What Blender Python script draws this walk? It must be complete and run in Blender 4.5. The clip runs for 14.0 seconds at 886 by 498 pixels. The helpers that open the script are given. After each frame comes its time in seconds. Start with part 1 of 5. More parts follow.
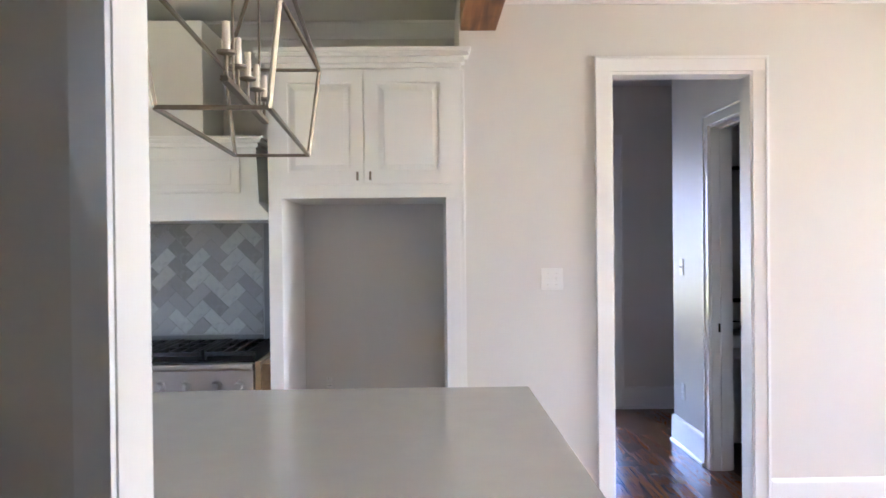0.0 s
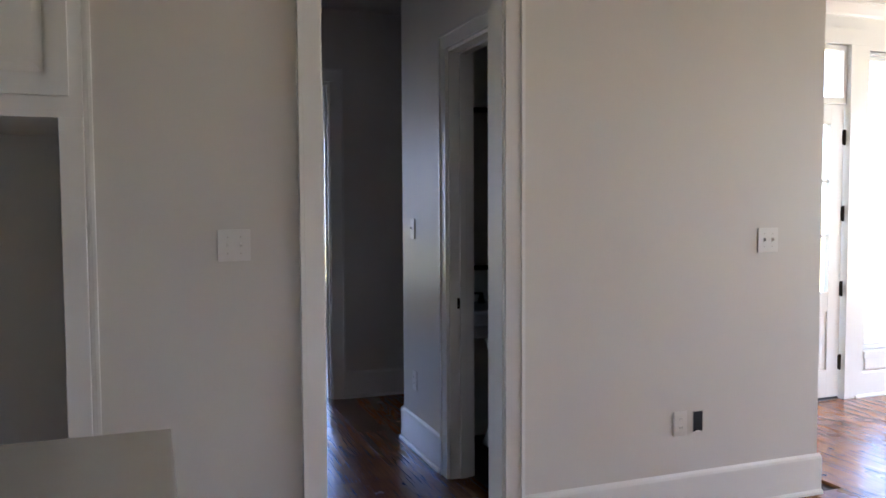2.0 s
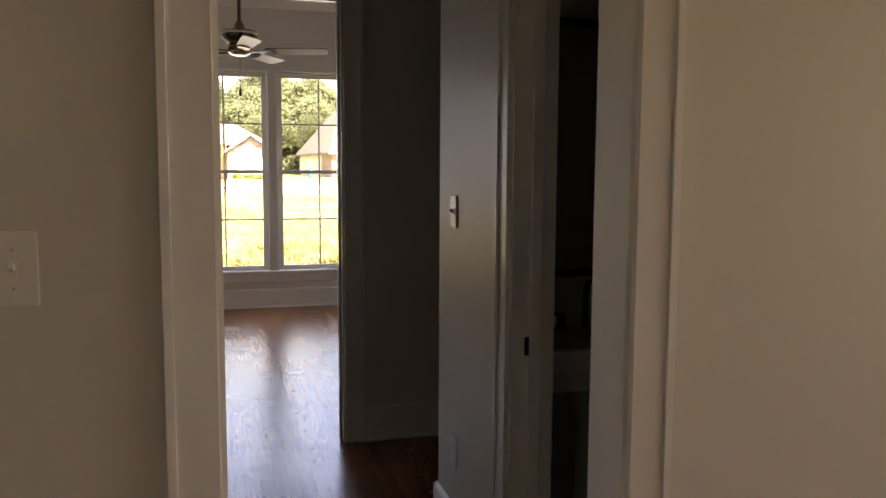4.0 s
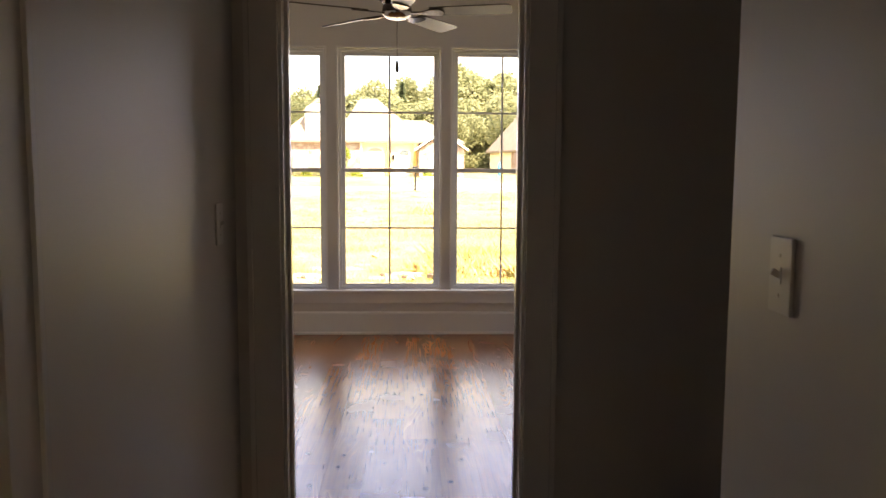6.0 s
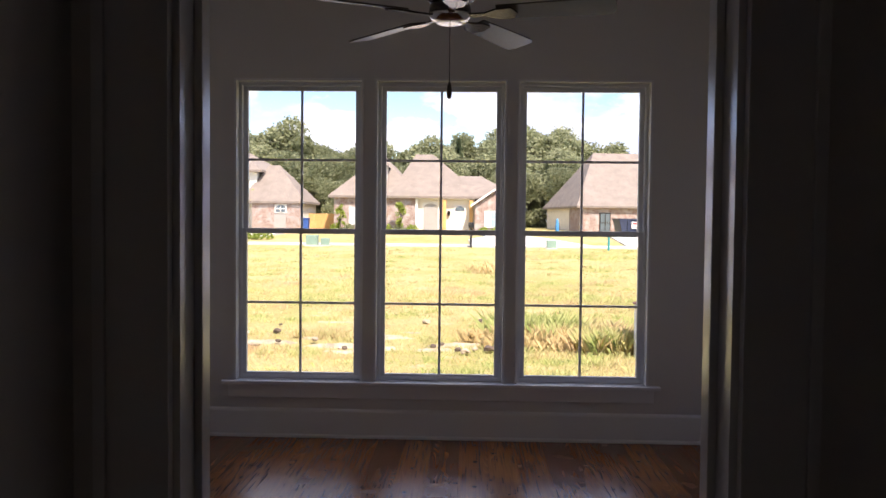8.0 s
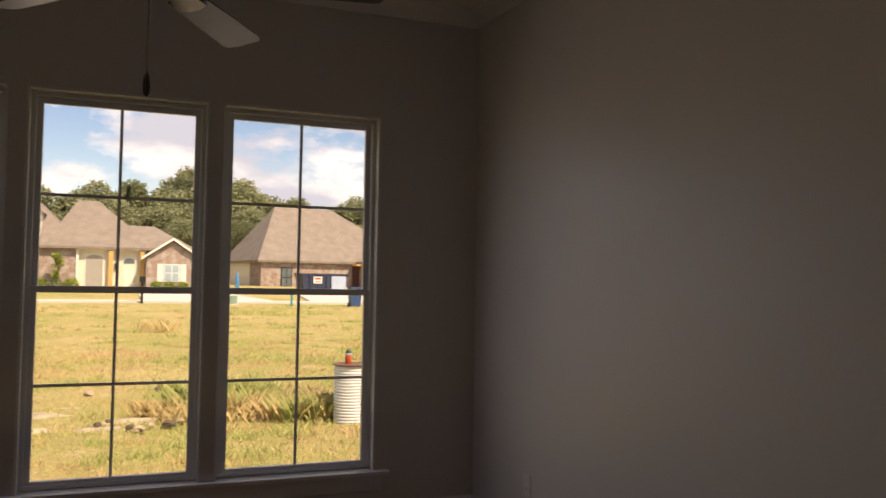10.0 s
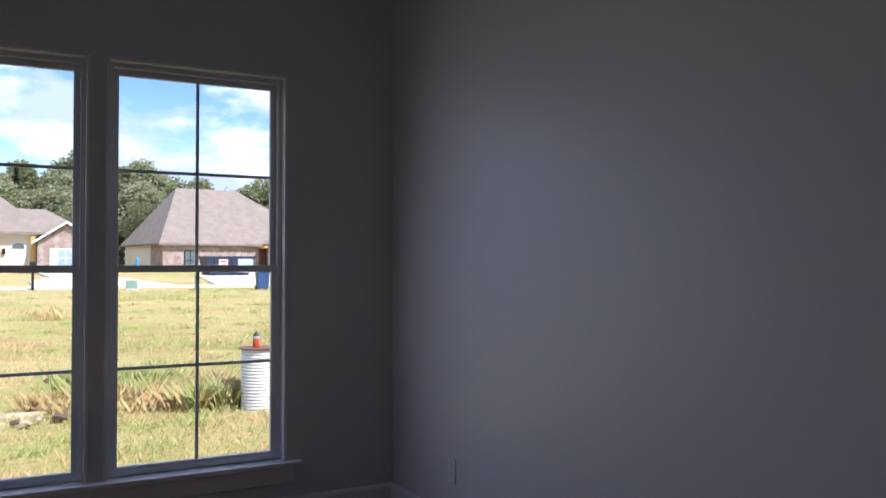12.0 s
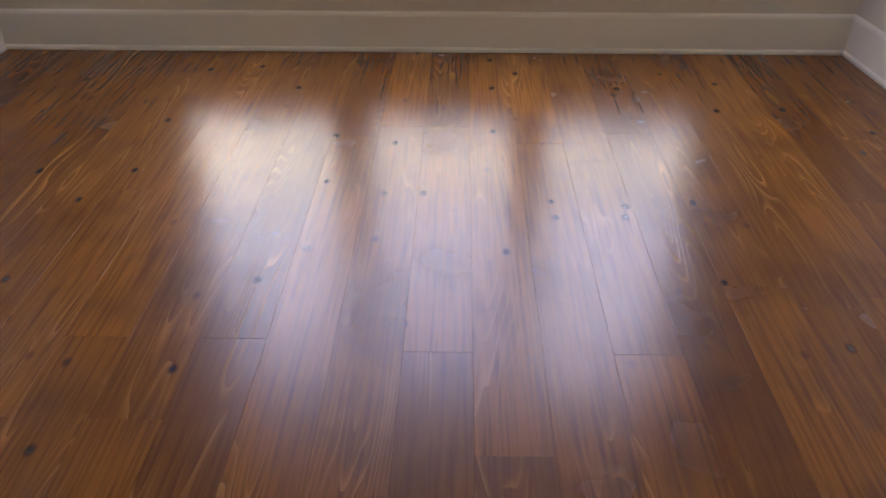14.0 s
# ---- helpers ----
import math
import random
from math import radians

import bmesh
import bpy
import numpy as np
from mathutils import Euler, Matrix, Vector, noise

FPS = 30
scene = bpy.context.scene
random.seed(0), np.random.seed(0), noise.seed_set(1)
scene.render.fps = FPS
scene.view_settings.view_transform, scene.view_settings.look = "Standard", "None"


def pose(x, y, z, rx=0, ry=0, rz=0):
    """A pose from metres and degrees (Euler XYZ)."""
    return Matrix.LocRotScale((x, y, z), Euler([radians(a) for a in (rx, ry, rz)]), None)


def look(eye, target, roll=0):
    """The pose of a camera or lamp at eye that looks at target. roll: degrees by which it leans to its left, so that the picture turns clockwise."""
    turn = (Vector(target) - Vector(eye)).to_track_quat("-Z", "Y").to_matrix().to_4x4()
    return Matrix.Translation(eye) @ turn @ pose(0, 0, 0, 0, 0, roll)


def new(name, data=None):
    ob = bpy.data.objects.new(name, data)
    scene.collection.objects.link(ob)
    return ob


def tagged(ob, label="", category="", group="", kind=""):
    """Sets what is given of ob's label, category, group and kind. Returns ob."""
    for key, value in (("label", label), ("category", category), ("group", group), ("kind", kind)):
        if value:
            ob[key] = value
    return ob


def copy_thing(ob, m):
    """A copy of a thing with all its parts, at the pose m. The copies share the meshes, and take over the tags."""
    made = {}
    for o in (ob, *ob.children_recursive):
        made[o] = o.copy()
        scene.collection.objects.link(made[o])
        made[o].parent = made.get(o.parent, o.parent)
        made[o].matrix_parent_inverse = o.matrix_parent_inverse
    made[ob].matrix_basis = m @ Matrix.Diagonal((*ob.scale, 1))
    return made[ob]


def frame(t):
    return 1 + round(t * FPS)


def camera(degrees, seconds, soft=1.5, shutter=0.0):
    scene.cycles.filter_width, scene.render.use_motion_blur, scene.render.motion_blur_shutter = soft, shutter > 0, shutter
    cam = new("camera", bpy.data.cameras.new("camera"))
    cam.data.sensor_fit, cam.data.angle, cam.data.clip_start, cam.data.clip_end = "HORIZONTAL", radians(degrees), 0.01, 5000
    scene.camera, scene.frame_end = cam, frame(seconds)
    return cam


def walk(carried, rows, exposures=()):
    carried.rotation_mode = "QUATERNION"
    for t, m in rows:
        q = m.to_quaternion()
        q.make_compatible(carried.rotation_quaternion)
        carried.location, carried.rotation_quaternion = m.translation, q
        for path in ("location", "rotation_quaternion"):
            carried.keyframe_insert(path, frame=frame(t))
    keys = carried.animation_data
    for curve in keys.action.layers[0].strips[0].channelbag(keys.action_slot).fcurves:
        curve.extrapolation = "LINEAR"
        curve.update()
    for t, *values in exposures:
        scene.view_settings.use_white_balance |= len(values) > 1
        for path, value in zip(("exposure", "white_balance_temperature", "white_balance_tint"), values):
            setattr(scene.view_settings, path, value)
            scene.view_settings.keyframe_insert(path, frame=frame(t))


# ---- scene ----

PATH = [
    (0, (1.113, -4.219, 1.478), (1.151, -2.22, 1.46), -0.6),
    (0.5, (1.14, -4.006, 1.456), (1.447, -2.03, 1.421), -0.5),
    (1, (1.219, -3.691, 1.444), (1.697, -1.749, 1.383), -0.4),
    (1.5, (1.297, -3.341, 1.431), (1.904, -1.437, 1.339), -0.3),
    (2, (1.48, -2.97, 1.418), (2.172, -1.097, 1.307), -0.3),
    (2.2, (1.556, -2.817, 1.419), (2.264, -0.95, 1.305), -0.3),
    (4.3, (2.158, -1.097, 1.429), (2.632, 0.837, 1.222), 0.35),
    (4.4, (2.177, -1.017, 1.429), (2.625, 0.921, 1.221), 0.35),
    (5, (2.268, -0.556, 1.430), (2.554, 1.411, 1.213), 0.34),
    (5.6, (2.343, -0.037, 1.433), (2.490, 1.947, 1.221), 0.33),
    (6, (2.360, 0.250, 1.440), (2.438, 2.237, 1.233), 0.31),
    (6.5, (2.364, 0.656, 1.451), (2.354, 2.646, 1.251), 0.46),
    (7, (2.372, 1.049, 1.474), (2.316, 3.039, 1.283), 0.5),
    (7.2, (2.375, 1.182, 1.479), (2.306, 3.173, 1.303), 0.5),
    (9.3, (2.299, 2.298, 1.468), (2.384, 4.295, 1.539), 1.2),
    (9.5, (2.294, 2.384, 1.466), (2.543, 4.367, 1.537), 1.3),
    (10, (2.266, 2.564, 1.481), (2.981, 4.43, 1.559), 1.0),
    (10.5, (2.265, 2.693, 1.511), (3.255, 4.427, 1.628), 0.6),
    (11, (2.302, 2.783, 1.518), (3.359, 4.47, 1.71), 0.0),
    (11.5, (2.341, 2.836, 1.487), (3.368, 4.541, 1.68), -0.0),
    (12, (2.357, 2.88, 1.438), (3.279, 4.654, 1.47), 0.1),
    (12.5, (2.346, 2.923, 1.405), (3.058, 4.778, 1.179), 0.4),
    (13, (2.349, 2.949, 1.374), (2.783, 4.821, 0.82), 0.5),
    (13.5, (2.333, 3.037, 1.346), (2.537, 4.811, 0.444), 0.3),
    (14, (2.273, 3.118, 1.343), (2.236, 4.795, 0.255), -0.0),
]

cam = camera(58.1, 14.0, shutter=0.12)
EXPOSURES = [
    (0.0, 5.15, 5500, 14), (0.2, 4.95, 5550, 14), (0.6, 4.6, 5650, 14), (1.5, 3.98, 5750, 13), (2.2, 3.2, 5700, 12), (4.3, 2.5, 9000, 16), (5.0, 2.85, 9500, 16), (5.5, 2.9, 9900, 16), (6.0, 2.6, 9600, 17), (6.5, 2.4, 8700, 18), (7.2, 1.95, 6900, 20),
    (9.3, 0.35, 8000, 21), (10.2, 0.55, 9700, 21), (11.0, 0.85, 6600, 18), (11.5, 1.0, 6200, 18), (12.0, 0.85, 6000, 17), (12.5, 0.6, 5900, 17), (13.0, 0.95, 6200, 21), (13.5, 1.65, 6700, 23), (14.0, 3.05, 10200, 14),
]
walk(cam, [(t, look(eye, aim, roll)) for t, eye, aim, roll in PATH], EXPOSURES)

# ---- world and light ----
world = bpy.data.worlds.new("sky")
scene.world = world
world.use_nodes = True
wt = world.node_tree
sky = wt.nodes.new("ShaderNodeTexSky")
sky.sky_type = "NISHITA"
sky.sun_disc = False
sky.sun_elevation = radians(52)
sky.sun_rotation = radians(152)
sky.dust_density, sky.ozone_density = 0.3, 2.5
bg = wt.nodes["Background"]
bg.inputs["Strength"].default_value = 0.12
# fair-weather clouds all round
wc = wt.nodes.new("ShaderNodeTexCoord")
wm = wt.nodes.new("ShaderNodeMapping")
wm.inputs["Scale"].default_value = (1.0, 1.0, 2.3)
wm.inputs["Location"].default_value = (0.35, 0.1, 0.0)
wt.links.new(wc.outputs["Generated"], wm.inputs[0])
cloud = wt.nodes.new("ShaderNodeTexNoise")
cloud.inputs["Scale"].default_value, cloud.inputs["Detail"].default_value, cloud.inputs["Roughness"].default_value = 5.2, 8.0, 0.56
wt.links.new(wm.outputs[0], cloud.inputs["Vector"])
cr = wt.nodes.new("ShaderNodeMapRange")
cr.inputs[1].default_value, cr.inputs[2].default_value = 0.43, 0.51
wt.links.new(cloud.outputs["Fac"], cr.inputs[0])
shade = wt.nodes.new("ShaderNodeTexNoise")
shade.inputs["Scale"].default_value, shade.inputs["Detail"].default_value = 7.0, 5.0
wt.links.new(wm.outputs[0], shade.inputs["Vector"])
cm = wt.nodes.new("ShaderNodeMix")
cm.data_type = "RGBA"
cm.inputs[6].default_value, cm.inputs[7].default_value = (3.7, 4.4, 6.1, 1), (7.4, 8.0, 9.0, 1)
puff = wt.nodes.new("ShaderNodeMapRange")
puff.inputs[1].default_value, puff.inputs[2].default_value = 0.40, 0.60
wt.links.new(shade.outputs["Fac"], puff.inputs[0])
wt.links.new(puff.outputs[0], cm.inputs[0])
cx = wt.nodes.new("ShaderNodeMix")
cx.data_type = "RGBA"
wt.links.new(cr.outputs[0], cx.inputs[0])
vivid = wt.nodes.new("ShaderNodeHueSaturation")
vivid.inputs["Saturation"].default_value = 1.2
vivid.inputs["Hue"].default_value = 0.512
wt.links.new(sky.outputs[0], vivid.inputs["Color"])
wt.links.new(vivid.outputs[0], cx.inputs[6])
wt.links.new(cm.outputs[2], cx.inputs[7])
wt.links.new(cx.outputs[2], bg.inputs["Color"])
sun = new("sun", bpy.data.lights.new("sun", "SUN"))
sun.data.energy, sun.data.angle, sun.data.color = 4.5, radians(0.5), (1.0, 0.95, 0.88)
sun.matrix_world = look((13, -24, 35), (0, 0, 0))


def window_light(name, at, aim, width, height, watts, color):
    """An added area lamp that stands in for daylight at a window."""
    ob = new(name, bpy.data.lights.new(name, "AREA"))
    ob.data.shape, ob.data.size, ob.data.size_y, ob.data.energy, ob.data.color = "RECTANGLE", width, height, watts, color
    ob.matrix_world = look(at, aim)
    return ob


# added lamps at the great room's windows, which stay out of view
window_light("sky_light_right", (9.58, -0.65, 1.4), (0, -0.65, 1.4), 2.4, 2.1, 10.0, (1.0, 0.97, 0.93))
window_light("sky_light_right_far", (9.58, -3.6, 1.4), (0, -3.6, 1.4), 1.9, 2.1, 1.1, (1.0, 0.97, 0.93))
# added lamps just inside the bedroom windows: blue for sky, yellow for grass bounce
for k, wx in enumerate((1.211, 2.169, 3.129)):
    for wz in (1.12, 1.6, 2.08):
        window_light("sky_light_window", (wx, 6.99, wz), (wx, 5.99, wz - 0.32), 0.76, 0.36, 0.49, (0.42, 0.53, 1.0))
    window_light("ground_light_window", (wx, 6.95, 0.60), (wx, 6.35, 1.10), 0.76, 0.30, 0.22, (1.0, 0.97, 0.58))

# ---- materials ----
def mat_base(name):
    m = bpy.data.materials.new(name)
    m.use_nodes = True
    return m, m.node_tree, m.node_tree.nodes["Principled BSDF"]


def node(nt, kind, **values):
    n = nt.nodes.new(kind)
    for key, value in values.items():
        n.inputs[key.replace("_", " ")].default_value = value
    return n


def mixed(nt, fac, a, b):
    """A colour mix of two colours or sockets by a factor socket."""
    mx = nt.nodes.new("ShaderNodeMix")
    mx.data_type = "RGBA"
    nt.links.new(fac, mx.inputs[0])
    for socket, value in ((mx.inputs[6], a), (mx.inputs[7], b)):
        if isinstance(value, tuple):
            socket.default_value = (*value, 1)
        else:
            nt.links.new(value, socket)
    return mx.outputs[2]


def ramp(nt, fac, lo, hi):
    mr = nt.nodes.new("ShaderNodeMapRange")
    nt.links.new(fac, mr.inputs[0])
    mr.inputs[1].default_value, mr.inputs[2].default_value = lo, hi
    return mr.outputs[0]


def surface(name, color, rough=0.5, metal=0.0, vary=0.06, scale=3.0, grain=60.0, bump=0.05, dist=0.002, coat=0.0):
    """A surface that varies at two scales, with fine relief."""
    m, nt, p = mat_base(name)
    tc = nt.nodes.new("ShaderNodeTexCoord")
    big, fine = node(nt, "ShaderNodeTexNoise", Scale=scale, Detail=4.0), node(nt, "ShaderNodeTexNoise", Scale=grain, Detail=3.0)
    for n in (big, fine):
        nt.links.new(tc.outputs["Object"], n.inputs["Vector"])
    dark = tuple(c * (1 - vary * 1.5) for c in color)
    lite = tuple(min(1, c * (1 + vary)) for c in color)
    c1 = mixed(nt, ramp(nt, big.outputs["Fac"], 0.3, 0.7), dark, lite)
    c2 = mixed(nt, ramp(nt, fine.outputs["Fac"], 0.35, 0.9), c1, tuple(c * (1 - vary) for c in color))
    nt.links.new(c2, p.inputs["Base Color"])
    r = nt.nodes.new("ShaderNodeMapRange")
    nt.links.new(big.outputs["Fac"], r.inputs[0])
    r.inputs[3].default_value, r.inputs[4].default_value = rough * 0.85, min(1, rough * 1.15)
    nt.links.new(r.outputs[0], p.inputs["Roughness"])
    p.inputs["Metallic"].default_value = metal
    p.inputs["Coat Weight"].default_value = coat
    if bump:
        b = node(nt, "ShaderNodeBump", Strength=bump, Distance=dist)
        nt.links.new(fine.outputs["Fac"], b.inputs["Height"])
        nt.links.new(b.outputs[0], p.inputs["Normal"])
    return m


WALL = surface("greige wall paint", (0.66, 0.635, 0.59), 0.43, vary=0.015, scale=1.2, grain=220, bump=0.12, dist=0.0006)
CEILING_PAINT = surface("ceiling paint", (0.74, 0.72, 0.68), 0.8, vary=0.015, grain=180, bump=0.1, dist=0.0006)
TRIM = surface("white trim paint", (0.78, 0.77, 0.745), 0.22, vary=0.012, scale=2, grain=90, bump=0.04, dist=0.0005)
CABINET = surface("white cabinet paint", (0.76, 0.745, 0.71), 0.3, vary=0.012, scale=2, grain=90, bump=0.03, dist=0.0005)
VINYL = surface("white window vinyl", (0.72, 0.73, 0.74), 0.35, vary=0.01, bump=0.02, dist=0.0004)
PLASTIC = surface("white plastic", (0.745, 0.73, 0.695), 0.3, vary=0.01, bump=0)
QUARTZ = surface("greige quartz", (0.5, 0.48, 0.44), 0.12, vary=0.02, scale=8, grain=400, bump=0)
BRONZE = surface("oil-rubbed bronze", (0.035, 0.028, 0.022), 0.4, 0.9, vary=0.1, bump=0.02)
NICKEL = surface("brushed nickel", (0.55, 0.52, 0.48), 0.28, 1.0, vary=0.04, bump=0.02)
STEEL = surface("stainless steel", (0.5, 0.49, 0.47), 0.3, 1.0, vary=0.05, grain=150, bump=0.03)
BLACK = surface("black enamel", (0.012, 0.012, 0.013), 0.35, vary=0.1, bump=0.02)
LANTERN = surface("aged pewter", (0.2, 0.165, 0.125), 0.45, 0.7, vary=0.12, scale=12, bump=0.05)
CANDLE = surface("cream candle sleeve", (0.7, 0.62, 0.5), 0.5, vary=0.04, bump=0.02)
# blue plastic, coloured near black for the shade inside an open box
SOCKET = surface("blue box plastic with shade in its colour", (0.004, 0.007, 0.018), 0.85, vary=0.1, bump=0)
DIRT_FLOOR = surface("subfloor", (0.05, 0.035, 0.025), 0.9, vary=0.2)


def glass_material():
    m, nt, p = mat_base("window glass")
    p.inputs["Base Color"].default_value = (0.97, 0.99, 0.98, 1)
    p.inputs["Roughness"].default_value = 0.0
    p.inputs["Transmission Weight"].default_value = 1.0
    p.inputs["IOR"].default_value = 1.05
    return m


GLASS = glass_material()


def wood_floor_material():
    """Stained heart-pine boards: flat-sawn grain, pale streaks, knots, each board with its own tone."""
    m, nt, p = mat_base("stained pine floor")
    tc, oi = nt.nodes.new("ShaderNodeTexCoord"), nt.nodes.new("ShaderNodeObjectInfo")
    shift = nt.nodes.new("ShaderNodeVectorMath")
    shift.operation = "MULTIPLY_ADD"
    nt.links.new(oi.outputs["Random"], shift.inputs[0])
    shift.inputs[1].default_value = (17.0, 53.0, 31.0)
    nt.links.new(tc.outputs["Object"], shift.inputs[2])
    # growth rings cut lengthwise: a noise field stretched along the board, read as contour lines
    st = nt.nodes.new("ShaderNodeMapping")
    st.inputs["Scale"].default_value = (5.5, 0.55, 1)
    nt.links.new(shift.outputs[0], st.inputs[0])
    field = node(nt, "ShaderNodeTexNoise", Scale=1.0, Detail=2.2, Roughness=0.42)
    nt.links.new(st.outputs[0], field.inputs["Vector"])
    mul = nt.nodes.new("ShaderNodeMath")
    mul.operation = "MULTIPLY"
    mul.inputs[1].default_value = 27.0
    nt.links.new(field.outputs["Fac"], mul.inputs[0])
    fr = nt.nodes.new("ShaderNodeMath")
    fr.operation = "FRACT"
    nt.links.new(mul.outputs[0], fr.inputs[0])
    ring = ramp(nt, fr.outputs[0], 0.62, 0.98)
    # streaks: where the pale early wood shows
    s2 = nt.nodes.new("ShaderNodeMapping")
    s2.inputs["Scale"].default_value = (7.0, 0.8, 1)
    nt.links.new(shift.outputs[0], s2.inputs[0])
    where = node(nt, "ShaderNodeTexNoise", Scale=1.3, Detail=2.0)
    nt.links.new(s2.outputs[0], where.inputs["Vector"])
    pale = nt.nodes.new("ShaderNodeMath")
    pale.operation = "MULTIPLY"
    nt.links.new(ring, pale.inputs[0])
    nt.links.new(ramp(nt, where.outputs["Fac"], 0.52, 0.68), pale.inputs[1])
    # raised grain, over more of each board than the pale wood
    ring_some = nt.nodes.new("ShaderNodeMath")
    ring_some.operation = "MULTIPLY"
    nt.links.new(ring, ring_some.inputs[0])
    nt.links.new(ramp(nt, where.outputs["Fac"], 0.44, 0.62), ring_some.inputs[1])
    # dark late wood beside it, in the boldest figure only
    late = nt.nodes.new("ShaderNodeMath")
    late.operation = "MULTIPLY"
    nt.links.new(ramp(nt, fr.outputs[0], 0.26, 0.02), late.inputs[0])
    nt.links.new(ramp(nt, where.outputs["Fac"], 0.60, 0.82), late.inputs[1])
    # fine fibres
    s3 = nt.nodes.new("ShaderNodeMapping")
    s3.inputs["Scale"].default_value = (110, 3, 1)
    nt.links.new(shift.outputs[0], s3.inputs[0])
    fibre = node(nt, "ShaderNodeTexNoise", Scale=1.0, Detail=3.0)
    nt.links.new(s3.outputs[0], fibre.inputs["Vector"])
    # knots
    s4 = nt.nodes.new("ShaderNodeMapping")
    s4.inputs["Scale"].default_value = (5.4, 3.4, 1)
    nt.links.new(shift.outputs[0], s4.inputs[0])
    vor = node(nt, "ShaderNodeTexVoronoi", Scale=1.0, Randomness=1.0)
    vor.voronoi_dimensions = "2D"
    nt.links.new(s4.outputs[0], vor.inputs["Vector"])
    knot = nt.nodes.new("ShaderNodeMapRange")
    nt.links.new(vor.outputs["Distance"], knot.inputs[0])
    knot.inputs[1].default_value, knot.inputs[2].default_value, knot.inputs[3].default_value, knot.inputs[4].default_value = 0.03, 0.085, 1.0, 0.0
    pick = nt.nodes.new("ShaderNodeSeparateColor")
    nt.links.new(vor.outputs["Color"], pick.inputs[0])
    some = nt.nodes.new("ShaderNodeMath")
    some.operation = "MULTIPLY"
    nt.links.new(knot.outputs[0], some.inputs[0])
    nt.links.new(ramp(nt, pick.outputs[0], 0.5, 0.85), some.inputs[1])
    # dark stains
    stain = node(nt, "ShaderNodeTexNoise", Scale=2.6, Detail=3.0)
    nt.links.new(shift.outputs[0], stain.inputs["Vector"])
    tone = mixed(nt, oi.outputs["Random"], (0.165, 0.058, 0.012), (0.29, 0.108, 0.021))
    c1 = mixed(nt, ramp(nt, fibre.outputs["Fac"], 0.42, 0.82), tone, (0.090, 0.029, 0.007))
    c2 = mixed(nt, pale.outputs[0], c1, (0.41, 0.18, 0.05))
    c2 = mixed(nt, late.outputs[0], c2, (0.105, 0.037, 0.010))
    c3 = mixed(nt, ramp(nt, stain.outputs["Fac"], 0.52, 0.95), c2, (0.06, 0.02, 0.007))
    c4 = mixed(nt, some.outputs[0], c3, (0.022, 0.008, 0.005))
    nt.links.new(c4, p.inputs["Base Color"])
    p.inputs["Specular IOR Level"].default_value = 0.66
    # the blue of the reflected sky is put into the gloss tint
    p.inputs["Specular Tint"].default_value = (0.50, 0.62, 1.0, 1)
    rr = nt.nodes.new("ShaderNodeMapRange")
    nt.links.new(stain.outputs["Fac"], rr.inputs[0])
    rr.inputs[3].default_value, rr.inputs[4].default_value = 0.22, 0.30
    nt.links.new(rr.outputs[0], p.inputs["Roughness"])
    add = nt.nodes.new("ShaderNodeMath")
    add.operation = "ADD"
    nt.links.new(ring_some.outputs[0], add.inputs[0])
    nt.links.new(fibre.outputs["Fac"], add.inputs[1])
    b = node(nt, "ShaderNodeBump", Strength=0.24, Distance=0.0013)
    nt.links.new(add.outputs[0], b.inputs["Height"])
    nt.links.new(b.outputs[0], p.inputs["Normal"])
    return m


PLANK = wood_floor_material()


def cedar_material():
    """Rough stained cedar with grain along y."""
    m, nt, p = mat_base("stained cedar beam")
    tc = nt.nodes.new("ShaderNodeTexCoord")
    st = nt.nodes.new("ShaderNodeMapping")
    st.inputs["Scale"].default_value = (22, 1.2, 22)
    nt.links.new(tc.outputs["Object"], st.inputs[0])
    grain, blot = node(nt, "ShaderNodeTexNoise", Scale=1.0, Detail=5.0, Distortion=0.6), node(nt, "ShaderNodeTexNoise", Scale=4.0, Detail=4.0)
    nt.links.new(st.outputs[0], grain.inputs["Vector"])
    nt.links.new(tc.outputs["Object"], blot.inputs["Vector"])
    c = mixed(nt, ramp(nt, grain.outputs["Fac"], 0.38, 0.64), (0.30, 0.135, 0.04), (0.10, 0.04, 0.015))
    nt.links.new(mixed(nt, ramp(nt, blot.outputs["Fac"], 0.5, 0.75), c, (0.075, 0.03, 0.013)), p.inputs["Base Color"])
    p.inputs["Roughness"].default_value = 0.55
    b = node(nt, "ShaderNodeBump", Strength=0.4, Distance=0.003)
    nt.links.new(grain.outputs["Fac"], b.inputs["Height"])
    nt.links.new(b.outputs[0], p.inputs["Normal"])
    return m


BEAM = cedar_material()


# ---- mesh helpers ----
def box(bm, x0, x1, y0, y1, z0, z1, bevel=0.0):
    made = bmesh.ops.create_cube(bm, size=1.0)["verts"]
    m = Matrix.Translation(((x0 + x1) / 2, (y0 + y1) / 2, (z0 + z1) / 2)) @ Matrix.Diagonal((x1 - x0, y1 - y0, z1 - z0, 1))
    bmesh.ops.transform(bm, matrix=m, verts=made)
    if bevel:
        edges = list({e for v in made for e in v.link_edges})
        bmesh.ops.bevel(bm, geom=edges, offset=bevel, segments=2, affect="EDGES", profile=0.6)
    return made


def tube(bm, a, b, r, r2=None, sides=12):
    """A round rod from a to b."""
    a, b = Vector(a), Vector(b)
    made = bmesh.ops.create_cone(bm, cap_ends=True, segments=sides, radius1=r, radius2=r if r2 is None else r2, depth=(b - a).length)["verts"]
    bmesh.ops.transform(bm, matrix=Matrix.Translation((a + b) / 2) @ (b - a).to_track_quat("Z", "Y").to_matrix().to_4x4(), verts=made)
    return made


